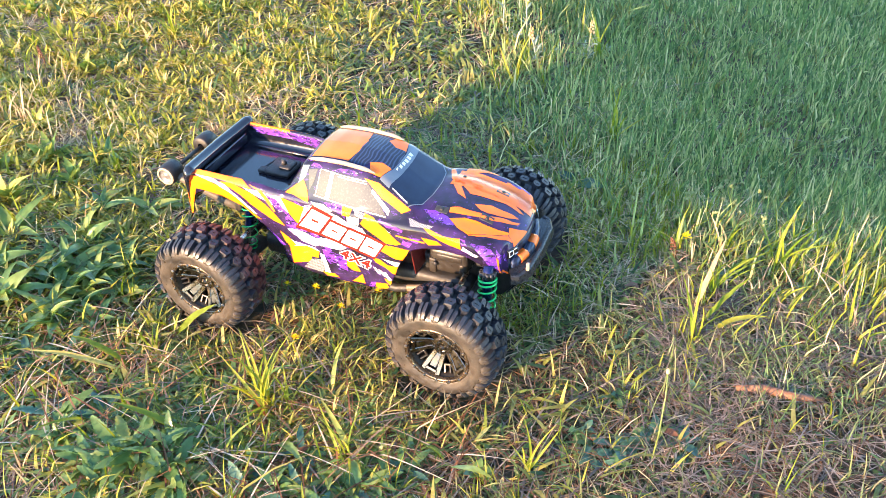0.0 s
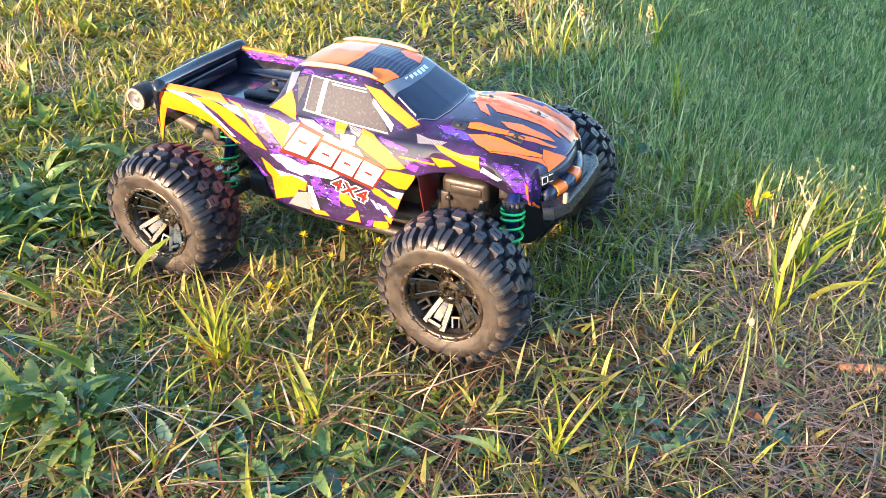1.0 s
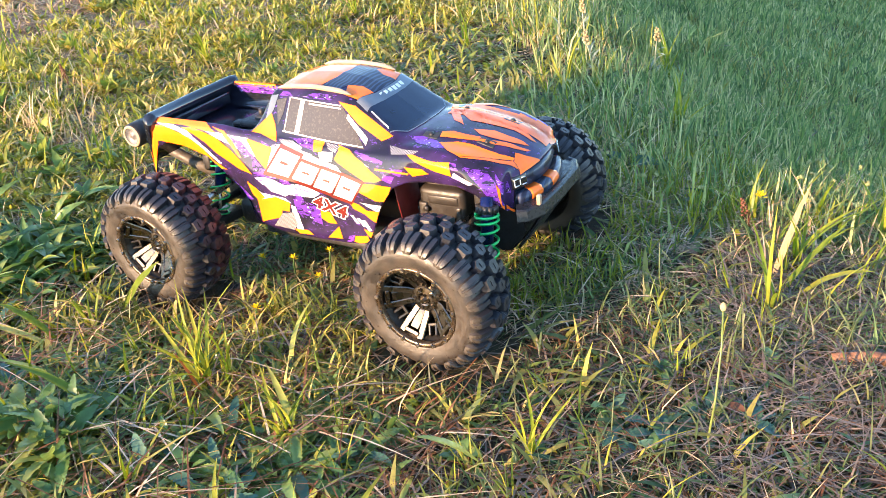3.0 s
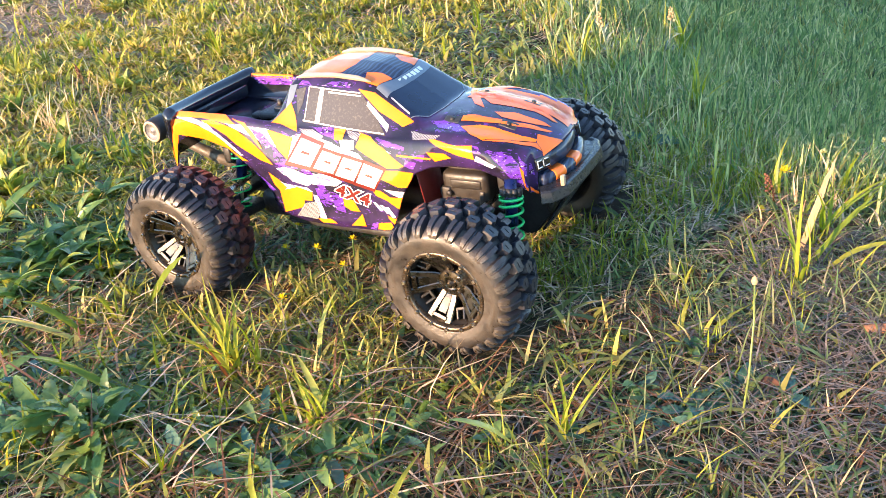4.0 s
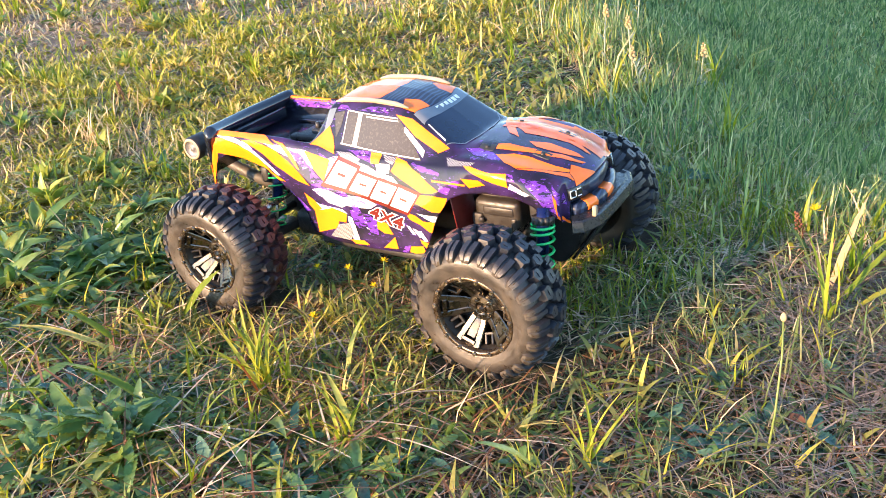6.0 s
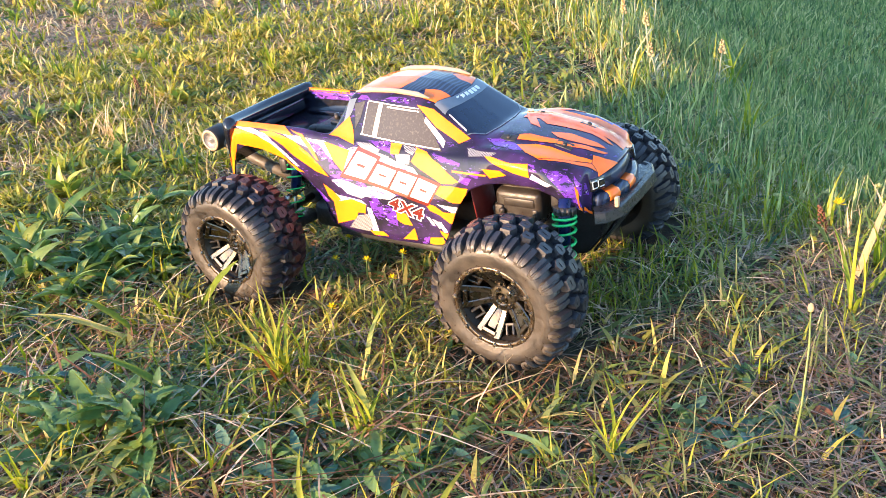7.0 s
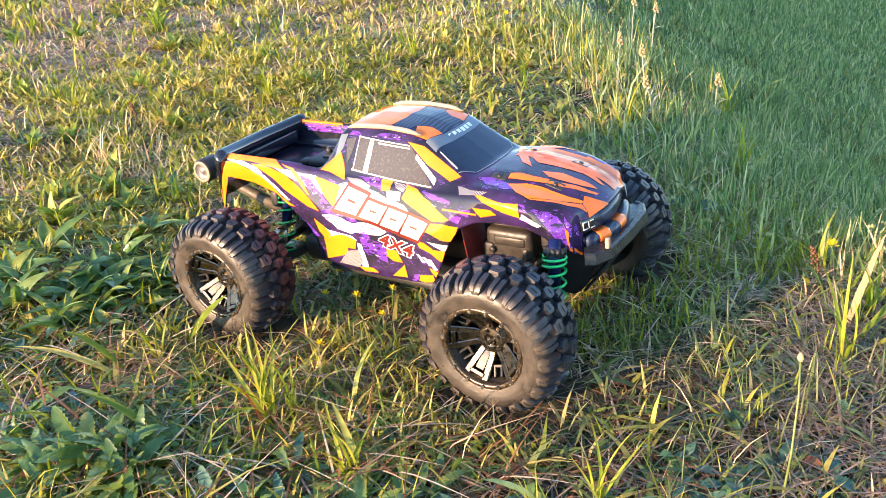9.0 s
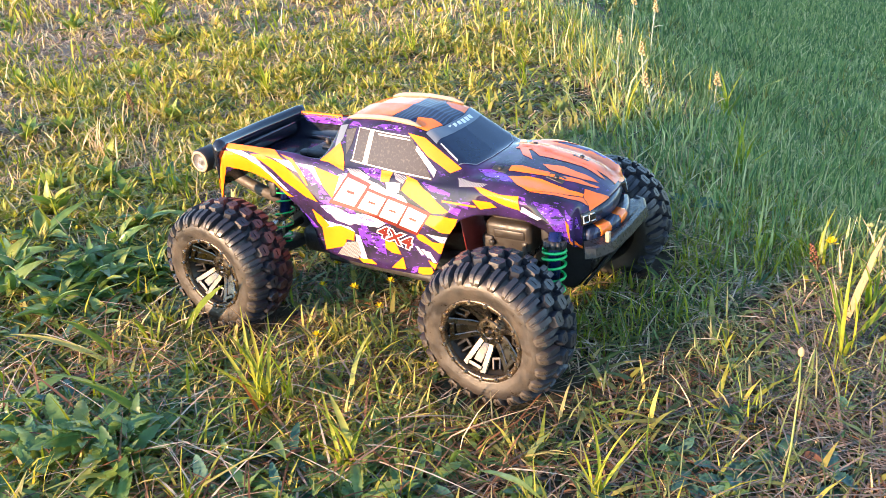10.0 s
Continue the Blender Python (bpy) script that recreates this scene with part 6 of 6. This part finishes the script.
for x, y in ((.359, -.103), (.402, -.137), (.33, -.16), (.44, -.06), (.42, .16), (.24, -.25), (-.25, -.17), (-.09, -.30), (-1.1, .65), (-.9, .45), (-1.3, .8), (.38, -.19)):
    plant("clover", x, y, ROUND, 14, (0, 40), .8, "low round-leaved blue-green weed", "weed", "low weeds")
for x, y, k in ((-1.53, .68, 1.2), (-1.50, .91, 1.3), (-1.62, 1.05, 1.1), (-1.40, .84, 1.2), (-1.68, .60, 1.0), (-1.22, .72, .9), (-1.05, .47, .8), (-.90, .11, .9), (-.88, .165, 1.0), (-.95, .06, .8), (-.63, .06, 1.0), (-.60, -.06, 1.1), (-.68, -.01, 1.0), (-.72, .13, .8), (-.55, .02, .9), (-.78, .33, .8), (-.92, .72, .8), (-.72, .62, .8), (-.55, .50, .7), (-1.2, .30, .8)):
    plant("leafy_weed", x, y, ROUND_SUN, 18, (5, 70), k, "leafy yellow-green weed clump standing in the rough grass", "weed", "leafy weeds")
for x, y, c, s in ((-.015, -.262, 13, .95), (-.035, -.245, 9, .8), (.0, -.250, 7, .75), (.423, .025, 6, .85), (.427, .124, 6, .9), (.365, .205, 5, .8), (.50, .21, 6, 1.0), (.10, -.29, 9, .7), (.29, -.23, 9, .65),
                   (-.02, .62, 10, .9), (-.29, .78, 10, .9), (-.62, .88, 10, .8), (-.72, .51, 10, .8), (-1.38, .81, 12, .9), (-1.72, .68, 12, .9), (.07, .90, 9, 1.0), (-.36, 1.15, 9, .8), (.20, .50, 10, .9), (-.32, -.04, 7, .6)):
    plant("grass_tuft", x, y, WIDE, c, (32, 78), s, "tuft of broad lime-green grass blades", "grass tuft", "grass tufts", "blade")
def long_leaf(a, b, width, rise, mats, seed, turn=0):
    """One long grass leaf from its foot a to its tip b, arched by rise, with a folded midrib."""
    q = random.Random(seed)
    a, b = Vector(a), Vector(b)
    root = thing("broad_blade", "single long yellow-green grass leaf arching over the ground", "grass blade", Matrix.Translation(a), "long blades")
    d = b - a
    side = Matrix.Rotation(radians(turn), 3, d.normalized()) @ Vector((-d.y, d.x, 0)).normalized()
    bm, rows = bmesh.new(), []
    for k in range(13):
        t = k / 12
        half = .5 * width * (1 - t ** 3) * min(1, .35 + 2.2 * t) + .0002
        c = d * t + Vector((0, 0, rise * 4 * t * (1 - t))) + side * q.uniform(-.1, .1) * width
        tilt = Vector((0, 0, .35 * half))
        rows.append([bm.verts.new(c - side * half + tilt), bm.verts.new(c), bm.verts.new(c + side * half + tilt)])
    for u, v in zip(rows, rows[1:]):
        bm.faces.new((u[0], u[1], v[1], v[0]))
        bm.faces.new((u[1], u[2], v[2], v[1]))
    part("blade", bm, mats, root)


for k, (p0, p1, w, h, mt, *turn) in enumerate((((-.205, -.272, .004), (-.331, -.307, .035), .0085, .010, M_CLUMP), ((-.215, -.262, .004), (-.290, -.275, .045), .008, .010, M_TUFT), ((-.059, -.331, .004), (-.165, -.348, .050), .0085, .012, M_TUFT),
                                        ((-.041, -.340, .004), (-.061, -.389, .022), .009, .008, M_TUFT), ((-.200, -.196, .004), (-.123, -.190, .078), .009, .004, M_TUFT, 62), ((-.200, -.198, .004), (-.172, -.202, .058), .006, .002, M_CLUMP, 55),
                                        ((-.059, -.198, .002), (-.120, -.190, .052), .005, .006, M_STAND, 50), ((-.006, -.275, .003), (-.018, -.284, .056), .006, .003, M_RUST), ((.02, -.300, .003), (.075, -.330, .030), .011, .012, M_LEAF),
                                        ((.42, .06, -.003), (.47, .10, .065), .008, .006, M_TUFT), ((.43, .05, -.003), (.50, .06, .040), .010, .012, M_TUFT), ((.41, .08, -.003), (.43, .15, .080), .007, .004, M_STAND), ((.26, -.255, .002), (.225, -.285, .040), .009, .006, M_LEAF))):
    long_leaf(p0, p1, w, h, mt, k, *turn)

for k in range(26):
    x, y = pr.uniform(-.22, .22), pr.uniform(-.40, -.20)
    root = thing("broad_blade", "single long yellow-green grass leaf arching over the ground", "grass blade", Matrix.Translation((x, y, float(lay(x, y)))), "long blades")
    lf = new("blade", LOW_BLADE[k % 4])
    lf.parent = root
    lf.matrix_basis = pose(0, 0, .002, pr.uniform(-20, 20), -pr.uniform(12, 48), pr.uniform(0, 360)) @ Matrix.Scale(pr.uniform(.55, .95), 4)


def stem_tube(h, r, bend, q):
    a = q.uniform(0, 6.28)
    return [(bend * math.cos(a) * t * t, bend * math.sin(a) * t * t, h * t) for t in (0, .35, .7, 1)], r


def cudweed(x, y, h, q):
    root = thing("cudweed", "pale woolly weed stalk with a straw-coloured flower head", "weed", Matrix.Translation((x, y, float(lay(x, y)))), "pale stalks")
    pts, r = stem_tube(h, .0014, .012, q)
    part("stem", tube(bmesh.new(), pts, [r * 1.2, r, r, r * .8], 6), M_PALE, root)
    me = leaf_mesh("leaf", .030, .006, "plain", 5, M_PALE)
    for k in range(7):
        lf = new("leaf", me)
        lf.parent = root
        f = .12 + .11 * k
        lf.matrix_basis = pose(pts[3][0] * f * f, pts[3][1] * f * f, h * f, 0, -q.uniform(15, 50), q.uniform(0, 360)) @ Matrix.Scale(q.uniform(.6, 1.0), 4)
    bm = bmesh.new()
    for k in range(16):
        a, t = k * 2.4, k / 16
        rr = .0050 * (1 - .6 * t)
        bmesh.ops.create_icosphere(bm, subdivisions=1, radius=.0028 * (1.1 - .5 * t), matrix=Matrix.Translation((pts[3][0] + rr * math.cos(a), pts[3][1] + rr * math.sin(a), h + .026 * t - .004)))
    part("flower_head", bm, M_HEAD, root, "straw-coloured flower head")


q = random.Random(3)
for x, y, h in ((-.128, .855, .095), (-.079, .866, .088), (-.014, .733, .064), (.058, .86, .085), (-.215, 1.15, .13), (-.18, 1.18, .13)):
    cudweed(x, y, h, q)


def seed_stalk(x, y, h, q):
    root = thing("sorrel", "rusty red seed stalk standing in the dry grass", "weed", Matrix.Translation((x, y, float(lay(x, y)))), "rusty stalks")
    pts, r = stem_tube(h, .0009, .010, q)
    part("stem", tube(bmesh.new(), pts, r, 5), M_SORREL, root)
    bm = bmesh.new()
    for k in range(34):
        t, a = k / 34, k * 2.4
        rr = .0045 * (1 - .7 * t)
        c = Vector(pts[3]) * (.45 + .55 * t)
        bmesh.ops.create_icosphere(bm, subdivisions=1, radius=q.uniform(.0010, .0017), matrix=Matrix.Translation((c.x + rr * math.cos(a), c.y + rr * math.sin(a), h * (.45 + .58 * t))))
    part("seed_head", bm, M_SORREL, root, "rusty red seed head")


for x, y, h in ((.368, .186, .042), (-.86, .30, .05)):
    seed_stalk(x, y, h, q)


def flower(x, y, h, r, q):
    root = thing("yellow_flower", "small bright yellow flower on a thin green stem", "flower", Matrix.Translation((x, y, float(lay(x, y)))), "yellow flowers")
    pts, _ = stem_tube(h, .0009, .01, q)
    part("stem", tube(bmesh.new(), pts, .0009, 5), M_LEAF, root)
    bm = bmesh.new()
    for k in range(14):
        a, el = k * 2.4, radians(10 + 70 * (k / 14))
        d = Vector((math.cos(a) * math.cos(el), math.sin(a) * math.cos(el), math.sin(el)))
        s = d.cross(Vector((0, 0, 1))).normalized()
        c = Vector(pts[3])
        v = [bm.verts.new(c + p) for p in (d * r * .1, d * r * .7 + s * r * .22, d * r, d * r * .7 - s * r * .22)]
        bm.faces.new(v)
    part("petals", bm, M_YELLOW, root, "bright yellow petals", False)


for x, y, h, r in ((-1.162, .939, .03, .013), (-.567, 1.201, .03, .012), (-.711, 1.135, .03, .013), (.381, .195, .045, .0085), (-.048, -.153, .022, .0065), (-.065, -.065, .030, .0065), (-.03, -.045, .035, .006),
                   (-.09, -.07, .026, .006), (-.02, -.09, .026, .006), (.00, -.02, .04, .006), (.02, -.06, .032, .006), (-.11, -.04, .03, .006)):
    flower(x, y, h, r, q)


def clover_heads(n):
    """Tiny pale clover heads on thin stems, scattered past the truck."""
    bm = bmesh.new()
    for _ in range(n):
        if q.random() < .45:
            x, y = q.uniform(.16, .48), q.uniform(.20, .66)
        else:
            x, y = q.uniform(-1.5, .2), q.uniform(.45, 1.6)
        h = q.uniform(.025, .05)
        h += float(lay(x, y))
        tube(bm, [(x, y, h - .05), (x + q.uniform(-.008, .008), y, h)], .0006, 4, caps=False)
        for k in range(5):
            bmesh.ops.create_icosphere(bm, subdivisions=1, radius=.0022, matrix=Matrix.Translation((x + q.uniform(-.003, .003), y + q.uniform(-.003, .003), h + q.uniform(0, .004))))
    me = bpy.data.meshes.new("clover_heads")
    bm.to_mesh(me)
    bm.free()
    me.materials.append(M_CLOVER)
    return tagged(new("clover_heads", me), "tiny pale yellow clover heads on thin stems", "flowers", kind="stuff")


clover_heads(190)


def bud_stalk(x, y, h, q):
    """A bare green stem with a closed pale bud."""
    root = thing("bud_stalk", "thin bare green stem with a closed pale bud", "weed", Matrix.Translation((x, y, float(lay(x, y)))))
    pts = [(0, 0, 0), (.002, .012, .35 * h), (.001, .030, .75 * h), (-.002, .043, h)]
    part("stem", tube(bmesh.new(), pts, [.0010, .0009, .0008, .0007], 6), M_LEAF, root)
    bm = revolve(bmesh.new(), [(.0003, -.0030), (.0018, -.0016), (.0025, .0007), (.0020, .0032), (.0007, .0048), (.0002, .0052)], 10)
    bmesh.ops.transform(bm, matrix=Matrix.Translation(pts[3]) @ Matrix.Rotation(radians(90), 4, "X"), verts=bm.verts)
    part("bud", bm, M_HEAD, root, "closed pale bud")


bud_stalk(.412, -.173, .098, q)
WOOLLY = [leaf_mesh("leaf", .040, .008, "plain", 180 + s, M_PALE) for s in range(3)]
for x, y in ((.001, .83), (.025, .95), (-.093, .817), (.04, .88), (-.03, .79), (-.11, .84), (.06, 1.02)):
    plant("cudweed", x, y, WOOLLY, 9, (10, 55), .6, "pale silvery-green woolly weed rosette", "weed", "pale stalks")
plant("dock", .185, .310, [leaf_mesh("leaf", .060, .028, "plain", 190, M_TEAL)], 3, (10, 30), .9, "broad blue-green weed leaves beside the truck", "weed", "low weeds")

DEAD = [leaf_mesh("dead_leaf", .020, .010, "plain", 100 + s, M_DEADLEAF) for s in range(4)]
CURL = [leaf_mesh("dead_leaf", .017, .009, "toothed", 120 + s, M_RUST) for s in range(3)]
for k, (dx, dy, dz, ax, ay, az) in enumerate(((0, 0, .012, 60, -30, 20), (.008, .004, .016, -50, 20, 140), (.004, -.006, .010, 80, 10, 260))):
    lf = tagged(new("dead_leaf", CURL[k]), "rusty orange crumpled dead leaf lying in the grass", "leaf", "dead leaves")
    lf.matrix_world = pose(-.010 + dx, -.296 + dy, float(lay(0, -.3)) + dz, ax, ay, az)
roll = thing("twig", "short reddish-brown dead twig lying on the straw", "twig", pose(.525, -.036, float(lay(.525, -.036)) + .006, 0, 0, 8))
part("stem", tube(bmesh.new(), [(-.045, 0, 0), (-.015, .004, .002), (.02, -.002, .003), (.05, .003, .0)], [.0035, .0055, .0050, .0028], 8), M_TWIG, roll)
for k, (x, y) in enumerate(((.05, -.31), (.414, -.132), (.314, .144), (.335, .10), (.44, -.03), (-.42, .04), (-.30, -.22), (-.22, -.30), (.27, .19), (.15, -.27), (-.9, .2), (.46, .09))):
    lf = new("dead_leaf", DEAD[k % 4])
    tagged(lf, "curled reddish-brown dead leaf lying in the grass", "leaf", "dead leaves")
    lf.matrix_world = pose(x, y, float(lay(x, y)) + .008, pr.uniform(-30, 30), pr.uniform(-15, 15), pr.uniform(0, 360))
